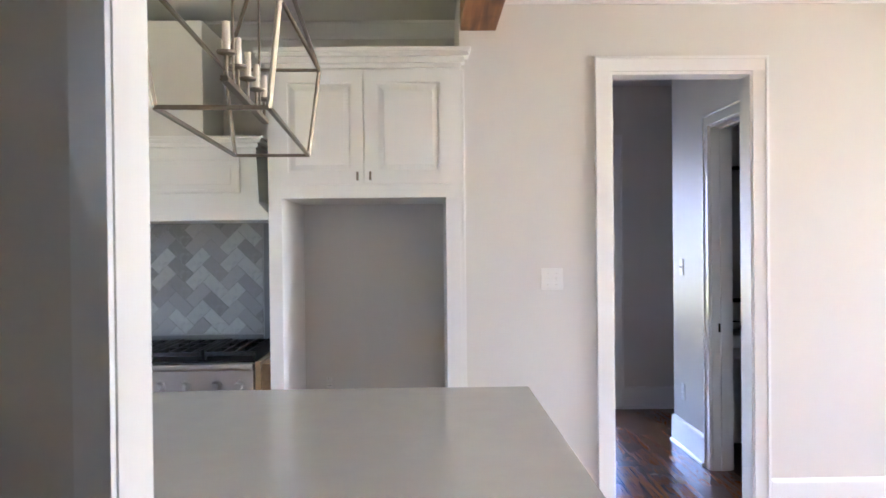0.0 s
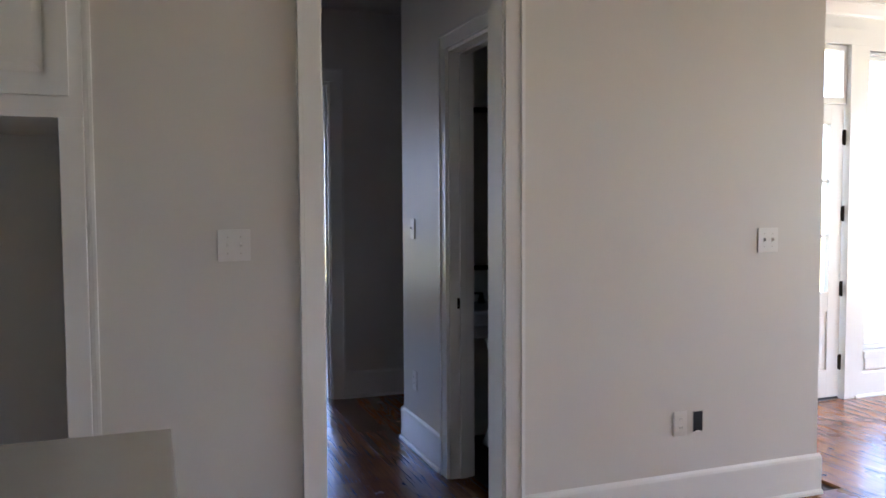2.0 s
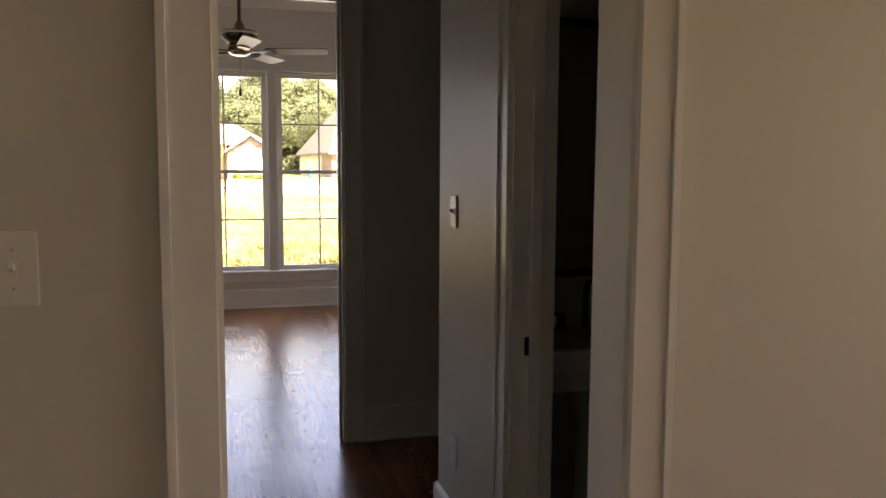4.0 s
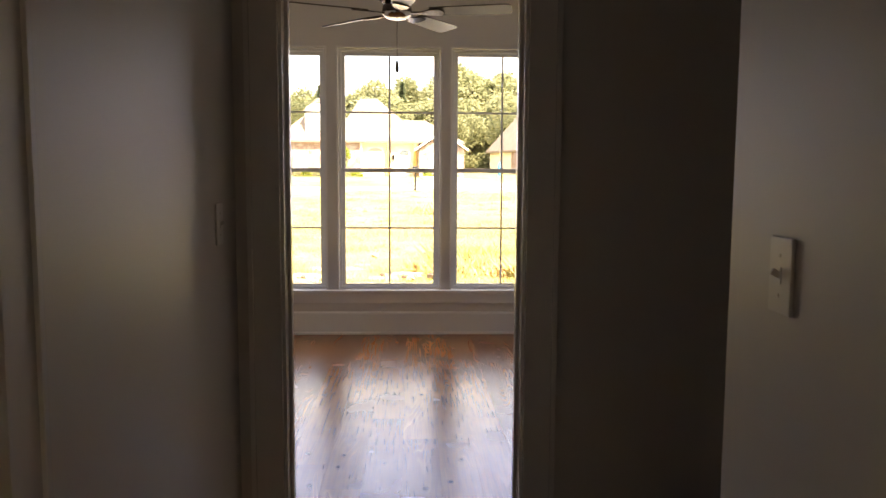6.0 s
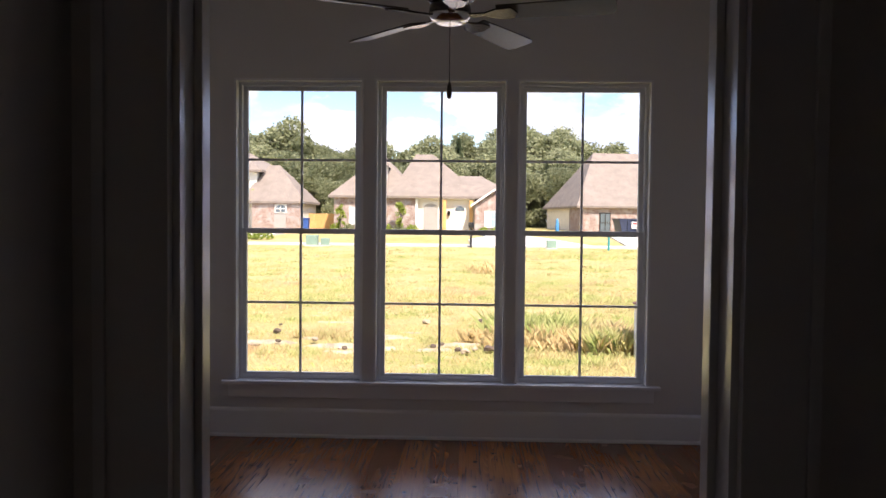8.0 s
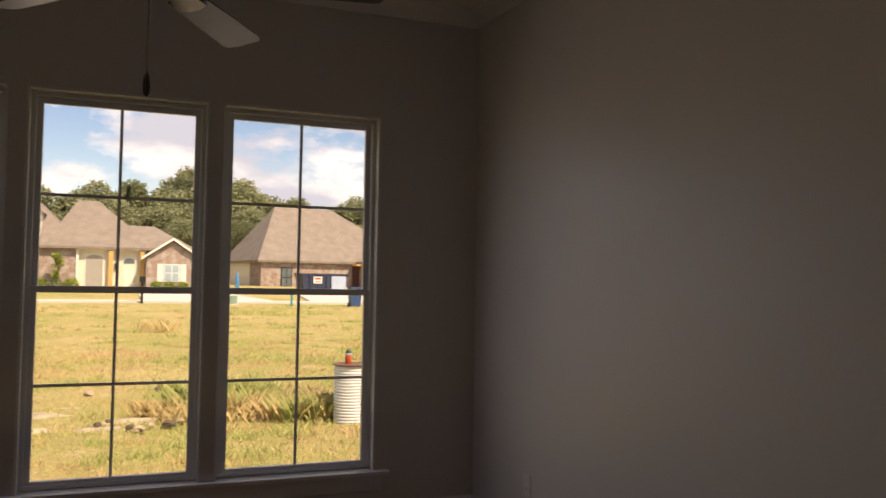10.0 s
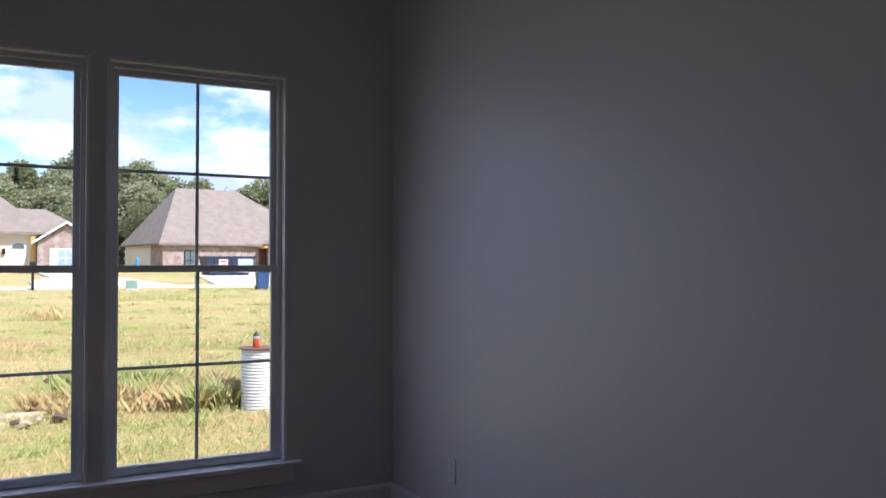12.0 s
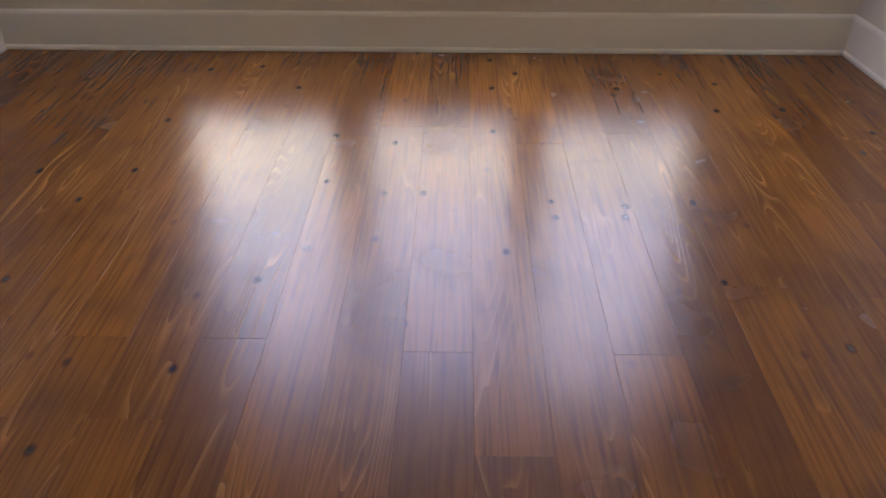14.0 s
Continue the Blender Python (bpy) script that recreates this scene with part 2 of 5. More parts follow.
def bar(bm, a, b, w, h=None):
    """A square bar from a to b."""
    a, b = Vector(a), Vector(b)
    made = bmesh.ops.create_cube(bm, size=1.0)["verts"]
    m = Matrix.Translation((a + b) / 2) @ (b - a).to_track_quat("Z", "Y").to_matrix().to_4x4() @ Matrix.Diagonal((w, h or w, (b - a).length, 1))
    bmesh.ops.transform(bm, matrix=m, verts=made)
    return made


def lathe(bm, profile, sides=24, at=(0, 0, 0)):
    """A turned shape from (radius, height) pairs."""
    rings = []
    for r, z in profile:
        rings.append([bm.verts.new((at[0] + r * math.cos(2 * math.pi * k / sides), at[1] + r * math.sin(2 * math.pi * k / sides), at[2] + z)) for k in range(sides)])
    for lo, hi in zip(rings, rings[1:]):
        for k in range(sides):
            bm.faces.new((lo[k], lo[(k + 1) % sides], hi[(k + 1) % sides], hi[k]))
    bm.faces.new(rings[0][::-1])
    bm.faces.new(rings[-1])


def prism(bm, outline, axis, lo, hi):
    """An outline of (u, v) pairs drawn out along an axis."""
    def place(u, v, w):
        return {"x": (w, u, v), "y": (u, w, v), "z": (u, v, w)}[axis]
    a = [bm.verts.new(place(u, v, lo)) for u, v in outline]
    b = [bm.verts.new(place(u, v, hi)) for u, v in outline]
    n = len(outline)
    for k in range(n):
        bm.faces.new((a[k], a[(k + 1) % n], b[(k + 1) % n], b[k]))
    bm.faces.new(a[::-1])
    bm.faces.new(b)


def mesh_of(name, bm, material, smooth=False):
    bmesh.ops.recalc_face_normals(bm, faces=bm.faces[:])
    me = bpy.data.meshes.new(name)
    bm.to_mesh(me)
    bm.free()
    for mt in material if isinstance(material, (list, tuple)) else [material]:
        me.materials.append(mt)
    if smooth:
        for f in me.polygons:
            f.use_smooth = True
    return me


def thing(name, label, category, group="", kind="", at=(0, 0, 0), turn=0.0):
    ob = new(name)
    ob.empty_display_size = 0.1
    ob.matrix_world = pose(*at, 0, 0, turn)
    return tagged(ob, label, category, group, kind)


def solid(name, bm, material, label, category, group="", kind="", smooth=False):
    return tagged(new(name, mesh_of(name, bm, material, smooth)), label, category, group, kind)


def part(name, bm, material, parent, label="", smooth=False):
    """One mesh object under a thing or a part; its mesh is written in the parent's own space."""
    ob = new(name, mesh_of(name, bm, material, smooth))
    ob.parent = parent
    if label:
        ob["label"] = label
    return ob


def boxes(*rows, bevel=0.0):
    bm = bmesh.new()
    for row in rows:
        box(bm, *row, bevel=bevel)
    return bm


# ---- plan ----
KW = 0.14                          # thickness of the kitchen wall, whose face is y = 0
H1, H2 = 2.82, 3.12                # ceilings of kitchen and hall, and of the bedroom
DX0, DX1, DH = 2.085, 2.850, 2.37    # cased opening from kitchen to hall
KX0, KX1 = 1.29, 4.52              # the kitchen wall's ends
HL, HR, HC = 1.818, 2.915, 1.61    # hall walls, and where the right one ends
LY0, LY1, LH = 0.465, 1.285, 2.3     # closet door in the hall's left wall
PY0, PY1, PH = 0.20, 0.832, 2.2     # bath doorway in its right wall
BW0, BW1 = 2.724, 2.844              # wall between hall and bedroom
BX0, BX1, BH = 1.950, 2.722, 2.30   # bedroom doorway
RX0, RX1, RY1 = -0.038, 4.188, 7.02    # bedroom
SKEW = 0.048                       # its right wall opens out a little towards the door
WY = 7.21                          # outside of the window wall
WINDOWS = [(0.785, 1.637), (1.738, 2.600), (2.693, 3.565)]
WZ0, WZ1 = 0.385, 2.415


def wall_along_x(name, y0, y1, x0, x1, z1, holes=(), material=None, label="greige painted drywall wall"):
    """A wall with openings (x0, x1, z0, z1)."""
    bm = bmesh.new()
    at = x0
    for a, b, lo, hi in sorted(holes):
        box(bm, at, a, y0, y1, 0, z1)
        if lo > 0:
            box(bm, a, b, y0, y1, 0, lo)
        box(bm, a, b, y0, y1, hi, z1)
        at = b
    box(bm, at, x1, y0, y1, 0, z1)
    return solid(name, bm, material or WALL, label, "wall", kind="structure")


def wall_along_y(name, x0, x1, y0, y1, z1, holes=(), material=None, label="greige painted drywall wall"):
    bm = bmesh.new()
    at = y0
    for a, b, lo, hi in sorted(holes):
        box(bm, x0, x1, at, a, 0, z1)
        if lo > 0:
            box(bm, x0, x1, a, b, 0, lo)
        box(bm, x0, x1, a, b, hi, z1)
        at = b
    box(bm, x0, x1, at, y1, 0, z1)
    return solid(name, bm, material or WALL, label, "wall", kind="structure")


wall_along_x("wall_kitchen", 0, KW, KX0, KX1, H1, [(DX0, DX1, 0, DH)])
wall_along_x("wall_range", 0.70, 0.82, -4.0, KX0, H1)
wall_along_y("wall_niche", KX0, KX0 + 0.12, KW, 0.82, H1)
wall_along_y("wall_hall_left", HL - 0.12, HL, KW, BW0, H1, [(LY0, LY1, 0, LH)])
wall_along_y("wall_hall_right", HR, HR + 0.12, KW, HC, H1, [(PY0, PY1, 0, PH)])
wall_along_x("wall_bath_back", 1.50, HC, HR + 0.12, KX1, H1)
wall_along_y("wall_bath_end", KX1 - 0.12, KX1, KW, 1.50, H1)
wall_along_x("wall_bedroom_door", BW0, BW1, -0.20, 4.5, H2, [(BX0, BX1, 0, BH)])
wall_along_y("wall_corridor_end", 3.9, 4.02, HC, BW0, H1)
skewed = bmesh.new()
prism(skewed, [(RX1, RY1), (RX1, WY), (4.5, WY), (4.5, BW1), (RX1 + SKEW * (RY1 - BW1), BW1)], "z", 0, H2)
solid("wall_bedroom_right", skewed, WALL, "greige painted drywall wall", "wall", kind="structure")
wall_along_y("wall_bedroom_left", -0.20, RX0, BW1, WY, H2)
wall_along_x("wall_window", RY1, WY, RX0, RX1, H2, [(p, q, WZ0, WZ1) for p, q in WINDOWS])
wall_along_x("wall_entry", 1.38, 1.52, KX1, 9.6, H1, [(5.23, 6.16, 0, 2.53), (6.34, 7.5, 0.34, 2.5)], TRIM, "white painted entry wall")
wall_along_y("wall_great_right", 9.6, 9.75, -6.0, 1.52, H1, [(-4.6, -2.6, 0.3, 2.5), (-1.9, 0.6, 0.3, 2.5)])
wall_along_x("wall_great_back", -6.15, -6.0, 2.6, 9.75, H1)
# its opening is added out of view, to let daylight reach the niche
wall_along_y("wall_kitchen_left", -4.12, -4.0, -3.52, 0.82, H1, [(-2.2, -1.0, 1.05, 2.3)])
wall_along_x("wall_opening", -3.49, -3.40, -4.0, 2.72, H1, [(0.83, 1.62, 0, DH)])
# small unseen opening added to light the pantry side
wall_along_y("wall_pantry_left", 0.1, 0.22, -5.6, -3.49, H1, [(-5.35, -5.0, 1.55, 2.1)])
wall_along_y("wall_pantry_right", 2.6, 2.72, -6.0, -3.49, H1)
wall_along_x("wall_pantry_back", -5.72, -5.6, 0.1, 2.6, H1)
wall_along_y("wall_closet", KX0 + 0.15, KX0 + 0.25, 0.82, BW0, H1)

solid("ceiling_kitchen", boxes((-4.12, 9.75, -6.15, HC, H1, H1 + 0.15)), CEILING_PAINT, "white painted flat kitchen ceiling", "ceiling", kind="structure")
solid("ceiling_hall", boxes((1.4, 4.02, HC, BW0, H1, H1 + 0.15)), CEILING_PAINT, "white painted flat hall ceiling", "ceiling", kind="structure")
solid("ceiling_bedroom", boxes((-0.20, 4.5, BW0, WY, H2, H2 + 0.15)), CEILING_PAINT, "white painted flat bedroom ceiling", "ceiling", kind="structure")
floor = solid("floor", boxes((-4.12, 9.75, -6.15, 1.52, -0.2, -0.018), (-0.20, 4.5, 1.52, WY, -0.2, -0.018)), DIRT_FLOOR,
              "dark stained pine plank floor", "floor", kind="structure")

# ---- trim ----
BASE_OUT = [(0, 0), (0.030, 0), (0.030, 0.012), (0.024, 0.020), (0.017, 0.022), (0.017, 0.175), (0.013, 0.186), (0.006, 0.192), (0, 0.196)]
CROWN_OUT = [(0, 0), (0, -0.095), (0.012, -0.095), (0.016, -0.078), (0.045, -0.040), (0.066, -0.018), (0.078, -0.014), (0.078, 0)]


def run(name, outline, a, b, out, z, label, category):
    """A moulding of an outline (out from the wall, up) along the floor line a to b; out is the way it faces."""
    bm = bmesh.new()
    a, b, out = Vector((*a, z)), Vector((*b, z)), Vector((*out, 0))
    rings = [[bm.verts.new(p + out * u + Vector((0, 0, v))) for u, v in outline] for p in (a, b)]
    n = len(outline)
    for k in range(n):
        bm.faces.new((rings[0][k], rings[0][(k + 1) % n], rings[1][(k + 1) % n], rings[1][k]))
    bm.faces.new(rings[0][::-1])
    bm.faces.new(rings[1])
    return solid(name, bm, TRIM, label, category, kind="structure")


def baseboard(a, b, out):
    return run("baseboard", BASE_OUT, a, b, out, 0, "tall white painted baseboard with shoe moulding", "baseboard")


def crown(a, b, out, z):
    return run("crown", CROWN_OUT, a, b, out, z, "white painted crown moulding under the ceiling", "crown moulding")


CW = 0.084
solid("trim_pantry", boxes((0.795, 0.828, -3.503, -3.4905, 0, DH)), TRIM, "narrow white trim strip at the pantry opening", "trim", kind="structure")
baseboard((DX1 + CW, 0), (KX1 + 0.017, 0), (0, -1))
baseboard((KX0 + 0.02, 0), (DX0 - CW, 0), (0, -1))
baseboard((KX1, 0), (KX1, 1.38), (1, 0))
baseboard((HL, LY1 + 0.1), (HL, BW0), (1, 0))
baseboard((HR, PY1 + 0.1), (HR, HC + 0.017), (-1, 0))
baseboard((HR - 0.017, HC), (3.9, HC), (0, 1))
baseboard((BX1 + 0.06, BW0), (3.9, BW0), (0, -1))
baseboard((RX0, RY1), (RX1, RY1), (0, -1))
RXN, ROUT = RX1 + SKEW * (RY1 - BW1), (-math.cos(math.atan(SKEW)), -math.sin(math.atan(SKEW)))
baseboard((RXN, BW1), (RX1, RY1), ROUT)
baseboard((RX0, BW1), (RX0, RY1), (1, 0))
baseboard((RX0, BW1), (BX0 - 0.1, BW1), (0, 1))
baseboard((BX1 + 0.1, BW1), (RXN, BW1), (0, 1))
baseboard((6.26, 1.38), (9.6, 1.38), (0, -1))
for a, b, out in (((RX0, RY1), (RX1, RY1), (0, -1)), ((RXN, BW1), (RX1, RY1), ROUT), ((RX0, BW1), (RX0, RY1), (1, 0)), ((RX0, BW1), (RXN, BW1), (0, 1))):
    crown(a, b, out, H2)
crown((KX0, 0), (KX1, 0), (0, -1), H1)
crown((KX1, 0), (KX1, 1.38), (1, 0), H1)
crown((KX1, 1.38), (9.6, 1.38), (0, -1), H1)
crown((-4.0, 0.70), (KX0, 0.70), (0, -1), H1)


def casing_piece(bm, x0, x1, z0, z1):
    """Flat stock with a raised back band, in the plane of a wall that faces -y."""
    box(bm, x0, x1, -0.018, 0, z0, z1, bevel=0.002)


def cased_opening(name, width, height, depth, cw, at, turn, label, stop=True, backs=True, head_extra=0.0):
    """Jambs, stops and casings on both faces of an opening; local x across it, y through it from 0 to depth."""
    ob = thing(name, label, "door casing", kind="structure", at=at, turn=turn)
    part("jamb", boxes((0, 0.016, -0.001, depth + 0.001, 0, height)), TRIM, ob)
    part("jamb", boxes((width - 0.016, width, -0.001, depth + 0.001, 0, height)), TRIM, ob)
    part("head_jamb", boxes((0.016, width - 0.016, -0.001, depth + 0.001, height - 0.016, height)), TRIM, ob)
    if stop:
        y0 = depth * 0.45
        part("door_stop", boxes((0.016, 0.028, y0, y0 + 0.035, 0, height - 0.016), bevel=0.002), TRIM, ob)
        part("door_stop", boxes((width - 0.028, width - 0.016, y0, y0 + 0.035, 0, height - 0.016), bevel=0.002), TRIM, ob)
        part("head_stop", boxes((0.028, width - 0.028, y0, y0 + 0.035, height - 0.028, height - 0.016), bevel=0.002), TRIM, ob)
    for face in (0, 1) if backs else (0,):
        y0, y1 = ((-0.018, 0) if face == 0 else (depth, depth + 0.018))
        yb0, yb1 = ((-0.026, -0.018) if face == 0 else (depth + 0.018, depth + 0.026))
        part("casing", boxes((-cw + 0.006, 0.006, y0, y1, 0, height), (-cw + 0.006, -cw + 0.022, yb0, yb1, 0, height + cw - 0.006), bevel=0.0015), TRIM, ob)
        part("casing", boxes((width - 0.006, width + cw - 0.006, y0, y1, 0, height), (width + cw - 0.022, width + cw - 0.006, yb0, yb1, 0, height + cw - 0.006), bevel=0.0015), TRIM, ob)
        part("head_casing", boxes((-cw + 0.006, width + cw - 0.006, y0, y1, height, height + cw - 0.006), (-cw + 0.022, width + cw - 0.022, yb0, yb1, height + cw - 0.022, height + cw - 0.006), bevel=0.0015), TRIM, ob)
    return ob


cased_opening("casing_kitchen", DX1 - DX0, DH, KW, CW, (DX0, 0, 0), 0, "white painted casing around the hall opening", stop=False)
cased_opening("casing_bedroom", BX1 - BX0, BH, BW1 - BW0, 0.10, (BX0, BW0, 0), 0, "white painted casing of the bedroom doorway")
bath_case = cased_opening("casing_bath", PY1 - PY0, PH, 0.12, 0.082, (HR, PY1, 0), -90, "white painted casing of the bath doorway")
part("strike_plate", boxes((0.0155, 0.0175, 0.040, 0.076, 0.885, 0.94)), BRONZE, bath_case, "dark bronze strike plate")
closet_case = cased_opening("casing_closet", LY1 - LY0, LH, 0.12, 0.10, (HL, LY0, 0), 90, "white painted casing of the closet door", stop=False, backs=False)


def panel_door(name, width, height, panels, at, turn, label, material=None, edge=0.11):
    """A door leaf: slab with sunk panels on its front (-y) face, local x across."""
    ob = thing(name, label, "door", kind="structure", at=at, turn=turn)
    m = material or TRIM
    rows = [(0, edge, 0, height), (width - edge, width, 0, height)]
    zs = [0.0] + [v for p in panels for v in p] + [height]
    for lo, hi in zip(zs[0::2], zs[1::2]):
        rows.append((edge, width - edge, lo, hi))
    part("stiles_and_rails", boxes(*[(p, q, 0, 0.042, lo, hi) for p, q, lo, hi in rows]), m, ob)
    for lo, hi in panels:
        part("panel", boxes((edge, width - edge, 0.010, 0.03, lo, hi), (edge + 0.05, width - edge - 0.05, 0.004, 0.012, lo + 0.05, hi - 0.05), bevel=0.003), m, ob)
    return ob


AJAR = 95.0
closet_door = panel_door("door_1", LY1 - LY0 - 0.040, LH - 0.03, [(0.25, 2.1)], (HL - 0.004 - (LY1 - LY0 - 0.040) * math.cos(radians(AJAR)), LY1 - 0.022 - (LY1 - LY0 - 0.040) * math.sin(radians(AJAR)), 0.008), AJAR, "white painted panel door standing slightly ajar, with dark hinges", edge=0.17)
LEAF_METAL = surface("satin hinge metal", (0.30, 0.26, 0.20), 0.4, 0.8, vary=0.1, bump=0.02)
for z in (0.2, 0.86, 1.51, 2.14):
    hinge = bmesh.new()
    x = LY1 - LY0 - 0.035
    tube(hinge, (x, -0.008, z - 0.05), (x, -0.008, z + 0.05), 0.007)
    for k in range(3):
        tube(hinge, (x, -0.008, z - 0.05 + 0.034 * k), (x, -0.008, z - 0.048 + 0.034 * k), 0.0078)
    knuckle = part("hinge", hinge, BRONZE, closet_door, "dark bronze hinge")
    part("leaf", boxes((x - 0.052, x - 0.007, -0.003, 0.001, z - 0.05, z + 0.05), bevel=0.001), LEAF_METAL, knuckle, "satin bronze hinge leaf")


# ---- windows ----
def window_unit(name, x0, x1, z0, z1, y, rows=2, cols=2, label=""):
    """A double-hung vinyl window in an opening, seen from -y: frame, two sashes with bars, panes, tracks."""
    ob = thing(name, label, "window", kind="structure", at=(x0, y, z0))
    w, h = x1 - x0, z1 - z0
    e, d = 0.022, 0.075
    mid = h * 0.497
    part("window_frame", boxes((0, e, 0, d, 0, h), (w - e, w, 0, d, 0, h), (e, w - e, 0, d, h - e, h), (e, w - e, 0, d, 0, e), bevel=0.002), VINYL, ob)
    for upper in (0, 1):
        lo, hi = (mid - 0.012, h - e) if upper else (e - 0.006, mid + 0.024)
        y0 = 0.040 if upper else 0.008
        s = 0.030
        bot, top = (0.036, 0.030) if upper else (0.024, 0.030)
        sash = part("upper_sash" if upper else "lower_sash", boxes((e - 0.004, e + s, y0, y0 + 0.03, lo, hi), (w - e - s, w - e + 0.004, y0, y0 + 0.03, lo, hi),
                    (e + s, w - e - s, y0, y0 + 0.03, lo, lo + bot), (e + s, w - e - s, y0, y0 + 0.03, hi - top, hi), bevel=0.003), VINYL, ob)
        gx0, gx1, gz0, gz1 = e + s, w - e - s, lo + bot, hi - top
        for k in range(1, cols):
            x = gx0 + (gx1 - gx0) * k / cols
            part("muntin", boxes((x - 0.008, x + 0.008, y0 + 0.009, y0 + 0.021, gz0, gz1)), VINYL, sash)
        for k in range(1, rows):
            z = gz0 + (gz1 - gz0) * k / rows
            part("muntin", boxes((gx0, gx1, y0 + 0.0085, y0 + 0.0215, z - 0.008, z + 0.008)), VINYL, sash)
        pane = part("pane", boxes((gx0, gx1, y0 + 0.0135, y0 + 0.0165, gz0, gz1)), GLASS, sash)
        pane.visible_shadow = False
    part("sash_lock", boxes((w / 2 - 0.03, w / 2 + 0.03, -0.006, 0.01, mid + 0.012, mid + 0.026), bevel=0.003), VINYL, ob)
    return ob


for k, (x0, x1) in enumerate(WINDOWS):
    window_unit("window_%d" % (k + 1), x0 + 0.004, x1 - 0.004, WZ0 + 0.004, WZ1 - 0.004, RY1 + 0.055, label="white vinyl double-hung window with dividing bars")
solid("window_sill", boxes((WINDOWS[0][0] - 0.09, WINDOWS[2][1] + 0.09, RY1 - 0.045, RY1 + 0.05, WZ0 - 0.026, WZ0), bevel=0.005), TRIM,
      "long white painted sill under three windows", "window sill", kind="structure")
solid("window_apron", boxes((WINDOWS[0][0] - 0.05, WINDOWS[2][1] + 0.05, RY1 - 0.016, RY1 - 0.0005, WZ0 - 0.115, WZ0 - 0.026), bevel=0.003), TRIM,
      "white painted apron board under the sill", "window apron", kind="structure")
for k, (x0, x1) in enumerate(WINDOWS):
    solid("window_liner", boxes((x0 - 0.012, x0 + 0.004, RY1 - 0.006, RY1 + 0.055, WZ0, WZ1 + 0.012), (x1 - 0.004, x1 + 0.012, RY1 - 0.006, RY1 + 0.055, WZ0, WZ1 + 0.012),
          (x0 + 0.004, x1 - 0.004, RY1 - 0.006, RY1 + 0.055, WZ1 - 0.004, WZ1 + 0.012), bevel=0.002), TRIM, "thin white trim edge lining a window opening", "window trim", kind="structure")

window_unit("window_4", 6.345, 7.495, 0.345, 2.495, 1.40, label="tall white front window beside the entry door")
for k, (p, q) in enumerate(((-4.6, -2.6), (-1.9, 0.6))):
    w = window_unit("window_%d" % (5 + k), 0.0, q - p - 0.01, 0.305, 2.495, 0.0, label="large white living-room window")
    w.matrix_world = pose(9.62, q - 0.005, 0.305, 0, 0, -90)
# the entry door, its transom and casing
entry = thing("door_2", "white entry door with tall glass lights and dark hinges", "door", kind="structure", at=(5.26, 1.395, 0.02))
EW, EH = 0.875, 2.09
part("stiles_and_rails", boxes((0, 0.115, 0, 0.045, 0, EH), (EW - 0.115, EW, 0, 0.045, 0, EH), (0.115, EW - 0.115, 0, 0.045, 0, 0.2),
     (0.115, EW - 0.115, 0, 0.045, 0.62, 0.76), (0.115, EW - 0.115, 0, 0.045, EH - 0.14, EH), bevel=0.002), TRIM, entry)
part("panel", boxes((0.115, EW - 0.115, 0.012, 0.03, 0.2, 0.62), (0.155, EW - 0.155, 0.005, 0.013, 0.24, 0.58), bevel=0.003), TRIM, entry)
for z in (1.16, 1.55):
    part("muntin", boxes((0.115, EW - 0.115, 0.012, 0.034, z - 0.011, z + 0.011)), TRIM, entry)
for x in (EW / 2,):
    part("muntin", boxes((x - 0.011, x + 0.011, 0.0125, 0.0335, 0.76, EH - 0.14)), TRIM, entry)
pane = part("pane", boxes((0.115, EW - 0.115, 0.02, 0.026, 0.76, EH - 0.14)), GLASS, entry)
pane.visible_shadow = False
for z in (0.25, 0.78, 1.32, 1.86):
    hinge = bmesh.new()
    tube(hinge, (EW + 0.004, -0.006, z - 0.055), (EW + 0.004, -0.006, z + 0.055), 0.009)
    box(hinge, EW - 0.012, EW + 0.02, -0.003, 0.002, z - 0.05, z + 0.05)
    part("hinge", hinge, BRONZE, entry, "dark bronze hinge")
part("sweep", boxes((0.0, EW, 0.002, 0.04, -0.018, -0.001)), BLACK, entry, "black rubber door sweep")
transom = thing("window_9", "white framed transom light over the entry door", "window", kind="structure", at=(5.235, 1.395, 2.13))
part("window_frame", boxes((0, 0.92, 0, 0.08, -0.016, 0.03), (0, 0.92, 0, 0.08, 0.36, 0.395), (0, 0.03, 0, 0.08, 0.03, 0.36), (0.89, 0.92, 0, 0.08, 0.03, 0.36), (0.44, 0.48, 0, 0.08, 0.03, 0.36), bevel=0.002), TRIM, transom)
for x in (0.03, 0.48):
    pane = part("pane", boxes((x, x + 0.41, 0.03, 0.036, 0.03, 0.36)), GLASS, transom)
    pane.visible_shadow = False
solid("trim_entry", boxes((6.16, 6.33, 1.362, 1.3795, 0, 2.53), (5.1, 5.23, 1.362, 1.3795, 0, 2.53), (5.1, 6.33, 1.362, 1.3795, 2.53, 2.64), bevel=0.002), TRIM, "white painted casing beside the entry door", "trim", kind="structure")
solid("trim_front_window", boxes((6.33, 7.6, 1.35, 1.3795, 0.285, 0.335), (6.36, 7.5, 1.364, 1.3795, 0.2, 0.285), bevel=0.003), TRIM, "white painted sill and apron of the front window", "trim", kind="structure")

